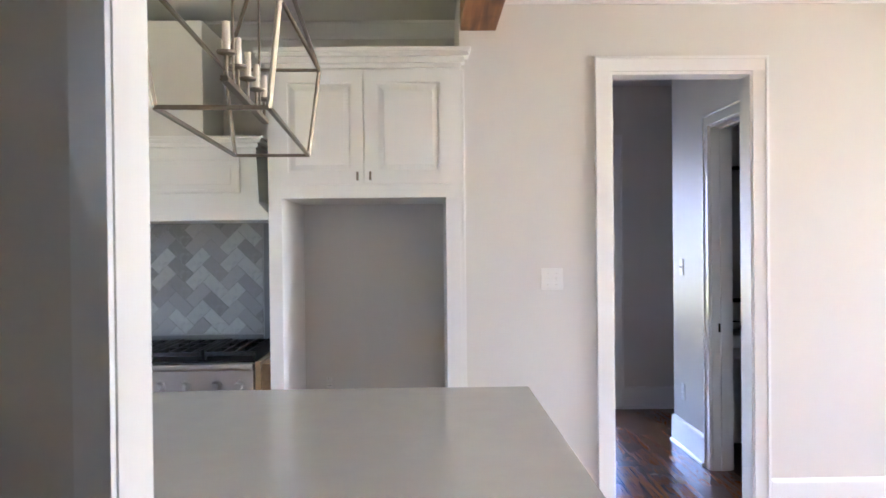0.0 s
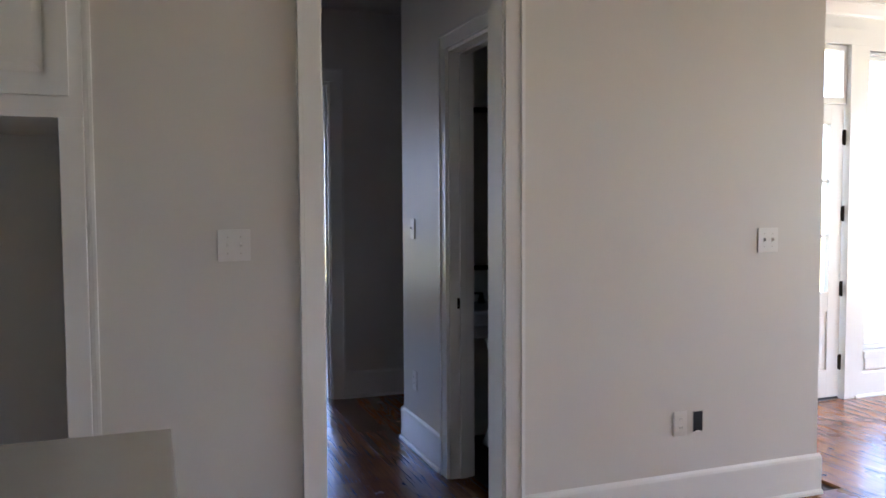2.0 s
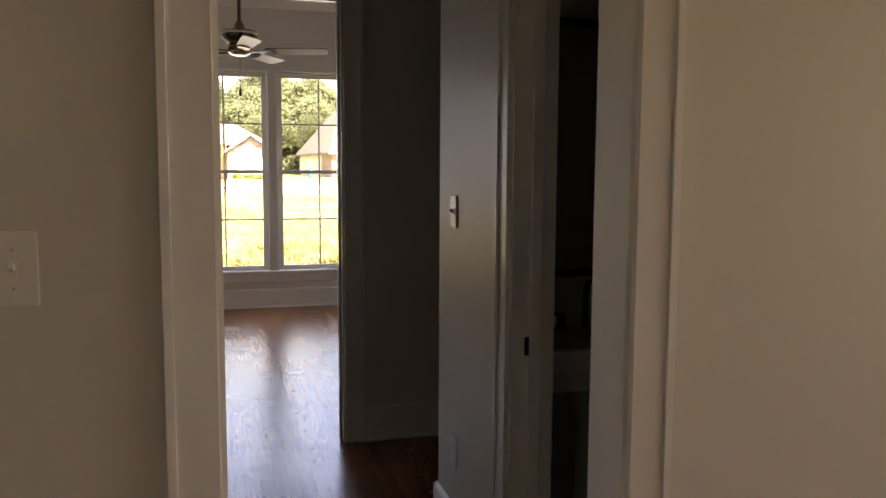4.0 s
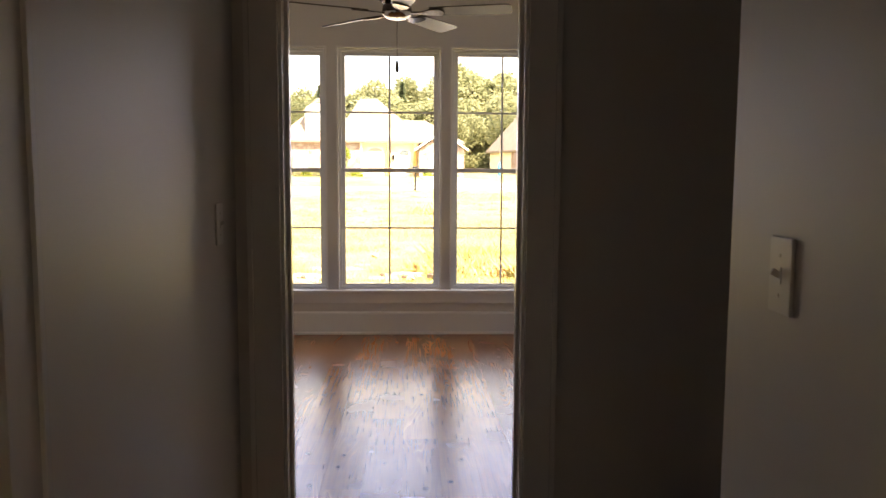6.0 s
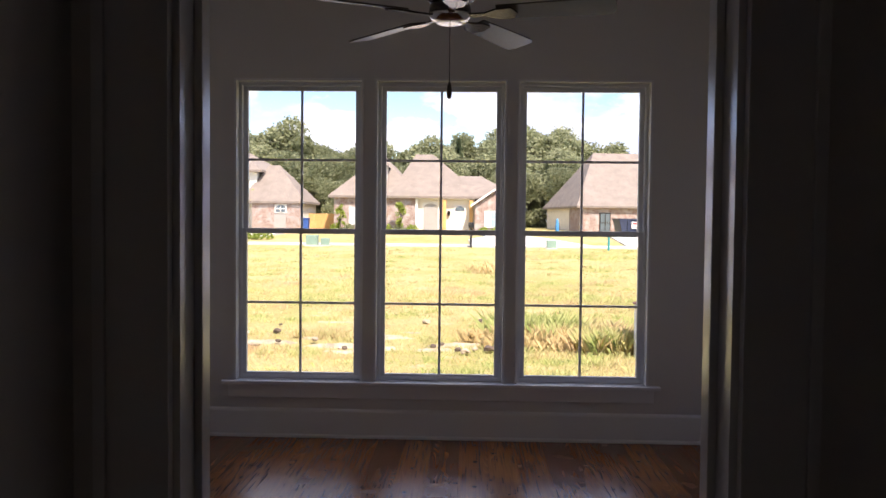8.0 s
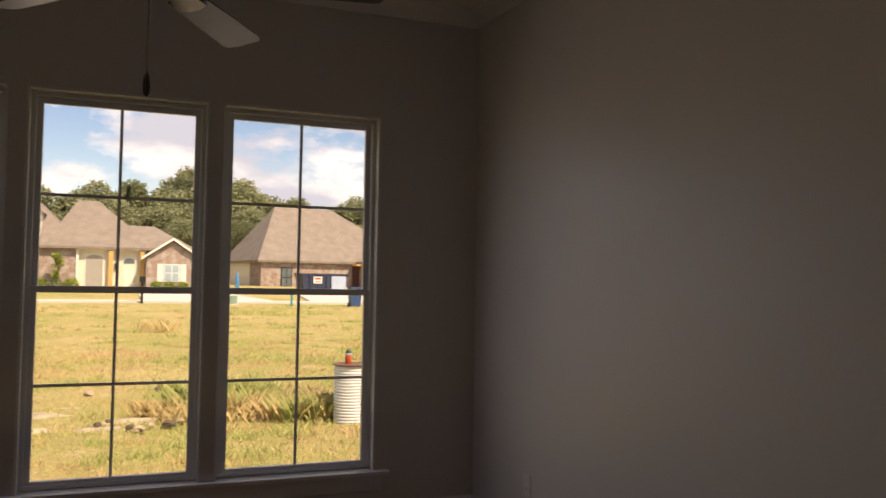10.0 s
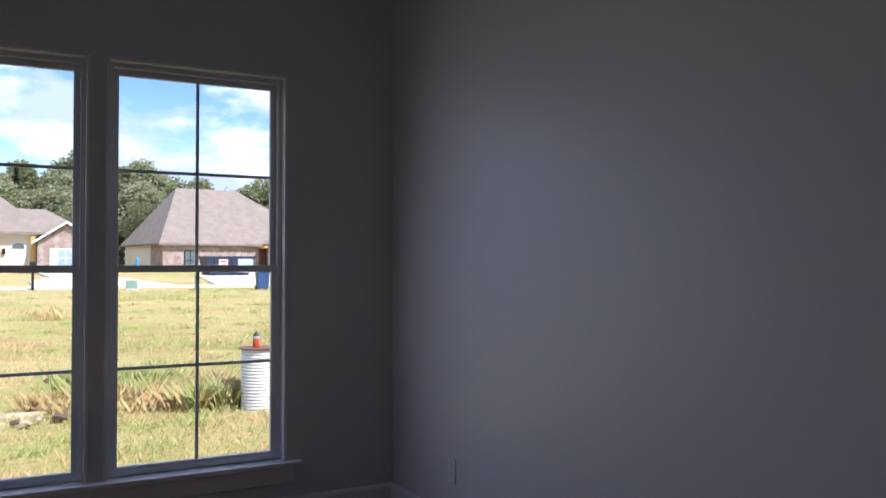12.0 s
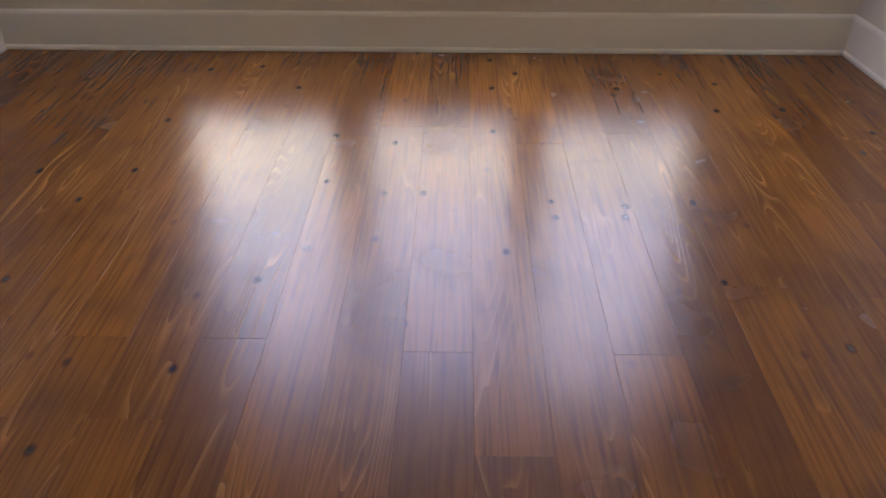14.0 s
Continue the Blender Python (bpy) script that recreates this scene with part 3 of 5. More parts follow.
# ---- kitchen ----
def beam(x0, x1, label="stained cedar ceiling beam meeting the kitchen wall"):
    bm = bmesh.new()
    box(bm, x0, x1, -6.0, -0.001, 2.59, H1 - 0.002, bevel=0.006)
    return solid("ceiling_beam", bm, BEAM, label, "beam", group="ceiling beams")


beam(1.295, 1.485)
beam(4.36, 4.55)

island = thing("kitchen_island", "white kitchen island with a polished greige quartz worktop", "kitchen island", at=(0, 0, 0))
part("worktop", boxes((-0.09, 1.52, -2.5, -0.957, 0.845, 0.882), bevel=0.004), QUARTZ, island, "polished greige quartz worktop")
part("body", boxes((-0.05, 1.25, -2.44, -1.0, 0.09, 0.845)), CABINET, island)
part("toe_kick", boxes((0.0, 1.2, -2.38, -1.06, 0.0, 0.09)), CABINET, island)
for k in range(3):
    part("side_panel", boxes((1.25, 1.262, -2.40 + 0.465 * k, -1.98 + 0.465 * k, 0.16, 0.79), bevel=0.003), CABINET, island)


def raised_door(bm, x0, x1, z0, z1, y):
    """The stiles and rails of a cabinet door whose front faces -y at y."""
    s = 0.062
    for row in ((x0, x0 + s, z0, z1), (x1 - s, x1, z0, z1), (x0 + s, x1 - s, z0, z0 + s), (x0 + s, x1 - s, z1 - s, z1)):
        box(bm, row[0], row[1], y, y + 0.02, row[2], row[3])
    return s


def raised_panel(bm, x0, x1, z0, z1, y, s):
    box(bm, x0 + s, x1 - s, y + 0.012, y + 0.018, z0 + s, z1 - s)
    # bevelled field
    a, b = s + 0.012, s + 0.040
    outer = [bm.verts.new((x, y + 0.011, z)) for x, z in ((x0 + a, z0 + a), (x1 - a, z0 + a), (x1 - a, z1 - a), (x0 + a, z1 - a))]
    inner = [bm.verts.new((x, y + 0.002, z)) for x, z in ((x0 + b, z0 + b), (x1 - b, z0 + b), (x1 - b, z1 - b), (x0 + b, z1 - b))]
    for k in range(4):
        bm.faces.new((outer[k], outer[(k + 1) % 4], inner[(k + 1) % 4], inner[k]))
    bm.faces.new(inner)


fridge_cab = thing("fridge_cabinet", "white raised-panel cabinet over an empty refrigerator niche", "cabinet")
FX0, FX1, FY = 0.285, 1.285, -0.045
part("side_panel", boxes((FX0, FX0 + 0.070, FY, 0.695, 0, 1.712), bevel=0.002), CABINET, fridge_cab)
part("side_panel", boxes((FX1 - 0.075, FX1, FY, 0.695, 0, 1.712), bevel=0.002), CABINET, fridge_cab)
part("body", boxes((FX0, FX1, FY, 0.695, 1.712, 2.385)), CABINET, fridge_cab)
part("scribe", boxes((FX1, FX1 + 0.028, -0.014, -0.0005, 0, 2.385), (FX1 + 0.014, FX1 + 0.028, -0.022, -0.014, 0, 2.385), bevel=0.002), CABINET, fridge_cab)
for p, q, hx in ((FX0 + 0.045, FX0 + 0.4985, FX0 + 0.4985 - 0.03), (FX0 + 0.5045, FX1 - 0.040, FX0 + 0.5045 + 0.03)):
    bm = bmesh.new()
    raised_door(bm, p, q, 1.782, 2.37, FY - 0.021)
    leaf = part("door", bm, CABINET, fridge_cab)
    bm = bmesh.new()
    raised_panel(bm, p, q, 1.782, 2.37, FY - 0.021, 0.062)
    part("panel", bm, CABINET, leaf)
    bm = bmesh.new()
    tube(bm, (hx, FY - 0.021, 1.822), (hx, FY - 0.045, 1.822), 0.005)
    tube(bm, (hx, FY - 0.047, 1.80), (hx, FY - 0.047, 1.845), 0.006)
    part("handle", bm, LANTERN, leaf, "small aged pewter pull")
for k, (out, z0, z1) in enumerate(((0.012, 2.385, 2.41), (0.03, 2.41, 2.44), (0.05, 2.44, 2.462), (0.06, 2.462, 2.485))):
    part("crown", boxes((FX0 - out, FX1 + out, FY - out, 0.695, z0, z1), bevel=0.004), CABINET, fridge_cab)

# range alcove
chase = solid("hood_chase", boxes((-1.0, -0.13, 0.25, 0.6995, 2.06, H1 - 0.097), bevel=0.003), WALL, "painted drywall chase above the range hood", "hood chase", kind="structure")
hood = thing("range_hood", "white wooden range hood with panelled front", "range hood")
bm = bmesh.new()
prism(bm, [(-1.02, 1.70), (0.20, 1.70), (0.185, 2.0), (-1.005, 2.0)], "y", 0.13, 0.699)
part("body", bm, CABINET, hood)
bm = bmesh.new()
prism(bm, [(-1.08, 1.605), (0.26, 1.605), (0.26, 1.64), (0.205, 1.70), (-1.025, 1.70), (-1.08, 1.64)], "y", 0.07, 0.699)
part("skirt", bm, CABINET, hood)
part("cornice", boxes((-1.02, 0.20, 0.11, 0.699, 2.0, 2.025), (-1.04, 0.22, 0.09, 0.699, 2.025, 2.045), (-1.05, 0.23, 0.08, 0.699, 2.045, 2.06), bevel=0.003), CABINET, hood)
bm = bmesh.new()
for row in ((-0.92, 0.10, 1.755, 1.775), (-0.92, 0.10, 1.93, 1.95), (-0.92, -0.90, 1.775, 1.93), (0.08, 0.10, 1.775, 1.93)):
    box(bm, row[0], row[1], 0.118, 0.1302, row[2], row[3], bevel=0.003)
box(bm, -0.87, 0.05, 0.122, 0.1302, 1.80, 1.905, bevel=0.003)
part("panel_moulding", bm, CABINET, hood)

SLATE = surface("grey border tile", (0.17, 0.175, 0.175), 0.3, vary=0.1, scale=10)


def marble_material():
    m, nt, p = mat_base("grey marble tile")
    tc, oi = nt.nodes.new("ShaderNodeTexCoord"), nt.nodes.new("ShaderNodeObjectInfo")
    n = node(nt, "ShaderNodeTexNoise", Scale=14.0, Detail=6.0, Distortion=1.2)
    nt.links.new(tc.outputs["Object"], n.inputs["Vector"])
    tone = mixed(nt, ramp(nt, oi.outputs["Random"], 0.25, 0.95), (0.42, 0.42, 0.40), (0.21, 0.21, 0.20))
    c = mixed(nt, ramp(nt, n.outputs["Fac"], 0.5, 0.75), tone, (0.3, 0.31, 0.30))
    nt.links.new(c, p.inputs["Base Color"])
    p.inputs["Roughness"].default_value = 0.25
    return m


MARBLE = marble_material()
splash = thing("backsplash", "grey marble herringbone backsplash inside a grey tile border", "backsplash", kind="structure", at=(0, 0.698, 0))
part("mortar", boxes((-0.98, 0.285, -0.008, 0, 0.87, 1.66)), surface("grey mortar", (0.3, 0.3, 0.29), 0.8), splash)
SX0, SX1, SZ0, SZ1 = -0.74, 0.10, 0.93, 1.655
for row in ((SX0 - 0.09, SX0 - 0.008, 0.895, 1.655), (SX1 + 0.008, SX1 + 0.09, 0.895, 1.655)):
    part("border_tile", boxes((row[0], row[1], -0.016, -0.008, row[2], row[3]), bevel=0.003), SLATE, splash)
part("border_tile", boxes((SX0, SX1, -0.016, -0.008, 0.885, SZ0 - 0.008), bevel=0.003), SLATE, splash)
# flat dark block in place of the box's shaded hollow
part("outlet_box", boxes((0.20, 0.25, -0.022, -0.016, 1.02, 1.10)), SOCKET, splash, "dark open outlet box")


def clipped(poly, x0, x1, z0, z1):
    for axis, bound, sign in ((0, x0, 1), (0, x1, -1), (1, z0, 1), (1, z1, -1)):
        out = []
        for a, b in zip(poly, poly[1:] + poly[:1]):
            da, db = (a[axis] - bound) * sign, (b[axis] - bound) * sign
            if da >= 0:
                out.append(a)
            if da * db < 0:
                t = da / (da - db)
                out.append((a[0] + (b[0] - a[0]) * t, a[1] + (b[1] - a[1]) * t))
        poly = out
        if len(poly) < 3:
            return []
    return poly


TL, TS, GAP = 0.150, 0.075, 0.0025
c45 = math.sqrt(0.5)
for i in range(-14, 15):
    for j in range(-8, 9):
        for flat in (0, 1):
            u0 = i * TS + j * TL * 2
            v0 = i * TS
            rect = (u0, u0 + TL, v0, v0 + TS) if flat else (u0 - TS, u0, v0, v0 + TL)
            rect = (rect[0] + GAP / 2, rect[1] - GAP / 2, rect[2] + GAP / 2, rect[3] - GAP / 2)
            pts = [((u - v) * c45 - 0.32, (u + v) * c45 + 1.3) for u, v in ((rect[0], rect[2]), (rect[1], rect[2]), (rect[1], rect[3]), (rect[0], rect[3]))]
            pts = clipped(pts, SX0, SX1, SZ0, SZ1)
            if len(pts) >= 3:
                cx, cz = sum(p[0] for p in pts) / len(pts), sum(p[1] for p in pts) / len(pts)
                bm = bmesh.new()
                prism(bm, [(p[0] - cx, p[1] - cz) for p in pts], "y", -0.015, -0.008)
                tile = part("tile", bm, MARBLE, splash)
                tile.location = (cx, 0, cz)

stove = thing("range_cooker", "stainless steel gas range with black grates", "range")
part("body", boxes((-0.68, 0.19, 0.01, 0.66, 0.10, 0.80)), STEEL, stove)
part("control_panel", boxes((-0.68, 0.19, -0.015, 0.05, 0.68, 0.815), bevel=0.006), STEEL, stove)
part("bullnose", boxes((-0.68, 0.19, -0.04, 0.03, 0.815, 0.85), bevel=0.012), STEEL, stove)
part("cooktop", boxes((-0.68, 0.19, 0.03, 0.66, 0.80, 0.856)), BLACK, stove, "black enamel cooktop")
for gx in (-0.66, -0.37, -0.08):
    bm = bmesh.new()
    for k in range(4):
        bar(bm, (gx + 0.03 + 0.065 * k, 0.06, 0.895), (gx + 0.03 + 0.065 * k, 0.62, 0.895), 0.012, 0.02)
    for y in (0.06, 0.25, 0.43, 0.62):
        bar(bm, (gx, y, 0.892), (gx + 0.26, y, 0.892), 0.012, 0.02)
    for x in (gx, gx + 0.26):
        bar(bm, (x, 0.06, 0.885), (x, 0.62, 0.885), 0.012, 0.05)
    part("grate", bm, BLACK, stove, "black cast-iron grate")
for x in (-0.60, -0.47, -0.30, -0.17, -0.005, 0.115):
    bm = bmesh.new()
    tube(bm, (x, -0.015, 0.735), (x, -0.025, 0.735), 0.030, sides=20)
    tube(bm, (x, -0.025, 0.735), (x, -0.058, 0.735), 0.024, 0.019, sides=20)
    box(bm, x - 0.004, x + 0.004, -0.066, -0.056, 0.717, 0.753)
    part("knob", bm, STEEL, stove)
for z in (0.62,):
    bm = bmesh.new()
    tube(bm, (-0.62, -0.05, z), (0.13, -0.05, z), 0.012)
    for x in (-0.58, 0.09):
        tube(bm, (x, -0.05, z), (x, 0.012, z), 0.009)
    part("oven_handle", bm, STEEL, stove)
PINE = surface("raw pine filler", (0.5, 0.36, 0.22), 0.6, vary=0.15, scale=12)
solid("cabinet_filler", boxes((0.197, 0.225, -0.005, 0.64, 0, 0.855), (0.2255, 0.283, 0.03, 0.64, 0, 0.84)), PINE, "raw pine filler strip beside the range", "filler strip")

# lantern over the island
lantern = thing("pendant_lantern", "aged pewter open-frame linear lantern with five candle lamps", "pendant lamp", at=(0.445, -1.21, 1.88), turn=3.4)
LWD, LLN, LH2 = 0.165, 0.65, 0.40
bot = [(-LWD, -LLN, 0), (LWD, -LLN, 0), (LWD, LLN, 0), (-LWD, LLN, 0)]
topc = [(-LWD - 0.05, -LLN - 0.05, LH2), (LWD + 0.05, -LLN - 0.05, LH2), (LWD + 0.05, LLN + 0.05, LH2), (-LWD - 0.05, LLN + 0.05, LH2)]
ridge = [(0, -0.34, 0.78), (0, -0.34, 0.78), (0, 0.34, 0.78), (0, 0.34, 0.78)]
for k in range(4):
    for a, b in ((bot[k], bot[(k + 1) % 4]), (bot[k], topc[k]), (topc[k], topc[(k + 1) % 4]), (topc[k], ridge[k])):
        bm = bmesh.new()
        bar(bm, a, b, 0.013)
        part("frame_bar", bm, LANTERN, lantern)
bm = bmesh.new()
bar(bm, (0, -0.36, 0.78), (0, 0.36, 0.78), 0.02)
part("ridge_bar", bm, LANTERN, lantern)
for y in (-0.3, 0.3):
    bm = bmesh.new()
    tube(bm, (0, y, 0.78), (0, y, H1 - 1.88 - 0.02), 0.008)
    part("stem", bm, LANTERN, lantern)
part("canopy", boxes((-0.05, 0.05, -0.38, 0.38, H1 - 1.88 - 0.025, H1 - 1.88 - 0.001), bevel=0.004), LANTERN, lantern)
bm = bmesh.new()
bar(bm, (0, -0.46, 0.125), (0, 0.46, 0.125), 0.026, 0.018)
for y in (-0.3, 0.3):
    tube(bm, (0, y, 0.125), (0, y, 0.78), 0.005)
part("lamp_bar", bm, LANTERN, lantern)
for k in range(5):
    y = -0.42 + 0.21 * k
    bm = bmesh.new()
    tube(bm, (0, y, 0.13), (0, y, 0.21), 0.006)
    lathe(bm, [(0.008, 0.205), (0.03, 0.212), (0.033, 0.22), (0.012, 0.222)], 16, (0, y, 0))
    holder = part("candle_holder", bm, LANTERN, lantern)
    bm = bmesh.new()
    tube(bm, (0, y, 0.221), (0, y, 0.315), 0.0135, 0.0125)
    part("candle_sleeve", bm, CANDLE, holder, "cream candle sleeve")


# ---- plates on walls ----
def switch_plate(gangs, at, turn, label, paddle=False, group="light switches"):
    ob = thing("light_switch", label, "light switch", group, at=at, turn=turn)
    w = 0.070 + 0.046 * (gangs - 1)
    part("plate", boxes((-w / 2, w / 2, -0.0065, 0.0, -0.0575, 0.0575), bevel=0.0025), PLASTIC, ob)
    for g in range(gangs):
        x = -0.023 * (gangs - 1) + 0.046 * g
        if paddle:
            bm = boxes((x - 0.0165, x + 0.0165, -0.0085, -0.006, -0.033, 0.033), bevel=0.001)
        else:
            bm = boxes((x - 0.006, x + 0.006, -0.008, -0.006, -0.0125, 0.0125))
            bar(bm, (x, -0.006, 0.0), (x, -0.019, 0.007), 0.007, 0.010)
        part("toggle", bm, PLASTIC, ob)
        for z in (-0.03, 0.03):
            bm = bmesh.new()
            tube(bm, (x, -0.006, z), (x, -0.0075, z), 0.003, sides=8)
            part("screw", bm, NICKEL, ob)
    return ob


def outlet(at, turn, label="white duplex outlet with a plain wall plate"):
    ob = thing("wall_outlet", label, "outlet", "wall outlets", at=at, turn=turn)
    part("plate", boxes((-0.035, 0.035, -0.0065, 0, -0.0575, 0.0575), bevel=0.0025), PLASTIC, ob)
    for z in (-0.02, 0.02):
        socket = part("socket", boxes((-0.017, 0.017, -0.0085, -0.006, z - 0.014, z + 0.014), bevel=0.002), PLASTIC, ob)
        for x in (-0.006, 0.006):
            part("slot", boxes((x - 0.001, x + 0.001, -0.0088, -0.0084, z - 0.002, z + 0.007)), BLACK, socket)
    return ob


switch_plate(2, (1.77, 0, 1.275), 0, "white double toggle switch on the kitchen wall")
switch_plate(2, (4.195, 0, 1.245), 0, "white double toggle switch near the wall's end")
switch_plate(1, (HR, 1.41, 1.28), -90, "white single toggle switch by the bath door")
switch_plate(1, (HL, 2.50, 1.275), 90, "white single toggle switch beside the bedroom doorway")
outlet((3.716, 0, 0.423), 0)
outlet((HR, 1.39, 0.40), -90, "white duplex outlet below the hall switch")
outlet((RX1 + SKEW * (RY1 - 6.36), 6.36, 0.41), -90 + math.degrees(math.atan(SKEW)), "white duplex outlet on the bedroom wall")
outlet((0.50, 0.698, 0.62), 0, "white duplex outlet inside the refrigerator niche")
hole = thing("junction_box", "open dark blue junction box without a cover", "junction box", at=(3.812, 0, 0.425))
# a flat plate; the recess's shade is only its dark colour
part("box", boxes((-0.026, 0.026, -0.002, -0.0005, -0.046, 0.046)), SOCKET, hole)
part("rim", boxes((-0.029, -0.026, -0.004, -0.0005, -0.048, 0.048), (0.026, 0.029, -0.004, -0.0005, -0.044, 0.048), (-0.026, 0.026, -0.004, -0.0005, 0.046, 0.049)), surface("torn drywall", (0.5, 0.48, 0.45), 0.9), hole)
part("screw_tab", boxes((-0.012, 0.010, -0.005, -0.002, -0.05, -0.042)), PLASTIC, hole)
solid("niche_back", boxes((FX0 + 0.07, FX1 - 0.075, 0.690, 0.6995, 0.0, 1.712)), WALL, "painted drywall back of the refrigerator niche", "wall", kind="structure")

# ---- bath ----
CERAMIC = surface("white ceramic", (0.72, 0.71, 0.68), 0.12, vary=0.01, bump=0)
sink = thing("pedestal_sink", "white ceramic pedestal sink with a bronze faucet", "sink", at=(3.44, 1.499, 0))
part("basin", boxes((-0.34, 0.34, -0.43, 0.0, 0.74, 0.83), (-0.26, 0.26, -0.36, -0.02, 0.66, 0.74), bevel=0.02), CERAMIC, sink)
bm = bmesh.new()
lathe(bm, [(0.13, 0.0), (0.12, 0.03), (0.08, 0.12), (0.075, 0.5), (0.13, 0.66)], 20, (0, -0.2, 0))
part("pedestal", bm, CERAMIC, sink, smooth=True)
bm = bmesh.new()
bend = [math.pi * k / 12 for k in range(13)]
line = [(-0.09, 0.83, 0.0)] + [(-0.145 + 0.055 * math.cos(a), 0.96 + 0.055 * math.sin(a), a) for a in bend] + [(-0.20, 0.93, math.pi)]
rings = [[bm.verts.new((0.011 * math.cos(2 * math.pi * j / 12), y + 0.011 * math.sin(2 * math.pi * j / 12) * math.cos(a), z + 0.011 * math.sin(2 * math.pi * j / 12) * math.sin(a))) for j in range(12)] for y, z, a in line]
for lo, hi in zip(rings, rings[1:]):
    for j in range(12):
        bm.faces.new((lo[j], lo[(j + 1) % 12], hi[(j + 1) % 12], hi[j]))
bm.faces.new(rings[0])
bm.faces.new(rings[-1])
part("spout", bm, BRONZE, sink, "dark bronze gooseneck spout")
for x in (-0.1, 0.1):
    bm = bmesh.new()
    lathe(bm, [(0.024, 0.83), (0.018, 0.85), (0.012, 0.88), (0.014, 0.89)], 16, (x, -0.09, 0))
    bar(bm, (x, -0.09, 0.888), (x * 1.7, -0.10, 0.892), 0.010)
    part("tap_handle", bm, BRONZE, sink, "dark bronze lever handle")
mirror = thing("wall_mirror", "dark framed wall mirror above the sink", "mirror", at=(3.45, 1.499, 1.02))
MIR = surface("mirror silver", (0.85, 0.85, 0.85), 0.02, 1.0, vary=0.0, bump=0)
part("glass", boxes((-0.27, 0.27, -0.014, -0.010, 0.03, 0.95)), MIR, mirror)
part("frame", boxes((-0.30, -0.27, -0.022, 0, 0, 0.98), (0.27, 0.30, -0.022, 0, 0, 0.98), (-0.27, 0.27, -0.022, 0, 0, 0.03), (-0.27, 0.27, -0.022, 0, 0.95, 0.98), bevel=0.003), BRONZE, mirror)

# ---- bedroom ----
BLADE = surface("dark walnut fan blade", (0.085, 0.066, 0.038), 0.36, vary=0.15, scale=8)
BLADE.node_tree.nodes["Principled BSDF"].inputs["Specular IOR Level"].default_value = 0.35
FANM = surface("dark brushed bronze fan metal", (0.11, 0.085, 0.065), 0.17, 0.9, vary=0.1, scale=8)
FANC = surface("polished fan trim", (0.6, 0.55, 0.48), 0.18, 1.0, vary=0.04)
fan = thing("ceiling_fan", "bronze five-blade ceiling fan with a pull chain, at rest", "ceiling fan", at=(2.275, 4.84, 0))
bm = bmesh.new()
lathe(bm, [(0.03, 3.04), (0.065, 3.05), (0.075, 3.09), (0.075, H2 - 0.001)], 28)
part("canopy", bm, FANM, fan, smooth=True)
bm = bmesh.new()
tube(bm, (0, 0, 2.45), (0, 0, 3.05), 0.013)
part("downrod", bm, FANM, fan)
bm = bmesh.new()
lathe(bm, [(0.014, 2.52), (0.03, 2.49), (0.045, 2.45), (0.06, 2.44), (0.12, 2.437), (0.137, 2.425), (0.137, 2.405), (0.115, 2.37), (0.09, 2.348), (0.075, 2.34)], 32)
part("motor", bm, FANM, fan, smooth=True)
bm = bmesh.new()
lathe(bm, [(0.138, 2.424), (0.1405, 2.42), (0.1405, 2.408), (0.138, 2.404)], 32)
part("band", bm, FANC, fan, "polished metal band", smooth=True)
bm = bmesh.new()
lathe(bm, [(0.02, 2.262), (0.05, 2.264), (0.07, 2.275), (0.082, 2.29), (0.084, 2.305), (0.08, 2.33), (0.07, 2.345)], 32)
housing = part("switch_housing", bm, FANM, fan, smooth=True)
bm = bmesh.new()
lathe(bm, [(0.02, 2.258), (0.05, 2.259), (0.071, 2.270), (0.0835, 2.287), (0.0845, 2.293), (0.05, 2.268)], 32)
part("cap", bm, FANC, housing, "polished metal cap", smooth=True)
bm = bmesh.new()
tube(bm, (0.0, 0.02, 2.03), (0.0, 0.02, 2.262), 0.0016, sides=6)
for k in range(30):
    tube(bm, (0, 0.02, 2.033 + 0.0075 * k), (0, 0.02, 2.036 + 0.0075 * k), 0.0026, sides=6)
chain = part("pull_chain", bm, FANM, housing)
bm = bmesh.new()
lathe(bm, [(0.003, 1.965), (0.009, 1.972), (0.011, 1.99), (0.008, 2.02), (0.003, 2.033)], 12, (0, 0.02, 0))
part("pull_knob", bm, BLADE, housing, smooth=True)
for k in range(5):
    a = -12 + 72 * k
    m = pose(0, 0, 2.296, 0, 0, a)
    bm = bmesh.new()
    outline = [(0.19, -0.050), (0.40, -0.059), (0.60, -0.064), (0.632, -0.060), (0.645, -0.046), (0.645, 0.030), (0.628, 0.060), (0.60, 0.065), (0.40, 0.059), (0.19, 0.050)]
    prism(bm, outline, "z", -0.003, 0.003)
    bmesh.ops.transform(bm, matrix=m @ pose(0, 0, 0, -13, 0, 0), verts=bm.verts[:])
    blade = part("blade", bm, BLADE, fan, "dark walnut blade with a satin sheen")
    bm = bmesh.new()
    prism(bm, [(0.07, -0.014), (0.14, -0.012), (0.19, -0.040), (0.25, -0.045), (0.27, 0.0), (0.25, 0.045), (0.19, 0.040), (0.14, 0.012), (0.07, 0.014)], "z", -0.012, -0.005)
    bmesh.ops.transform(bm, matrix=m @ pose(0, 0, 0, -11, 0, 0), verts=bm.verts[:])
    part("blade_iron", bm, FANM, blade)

can = thing("downlight", "white recessed downlight, switched off, in the ceiling", "downlight", at=(3.80, 6.42, H2))
bm = bmesh.new()
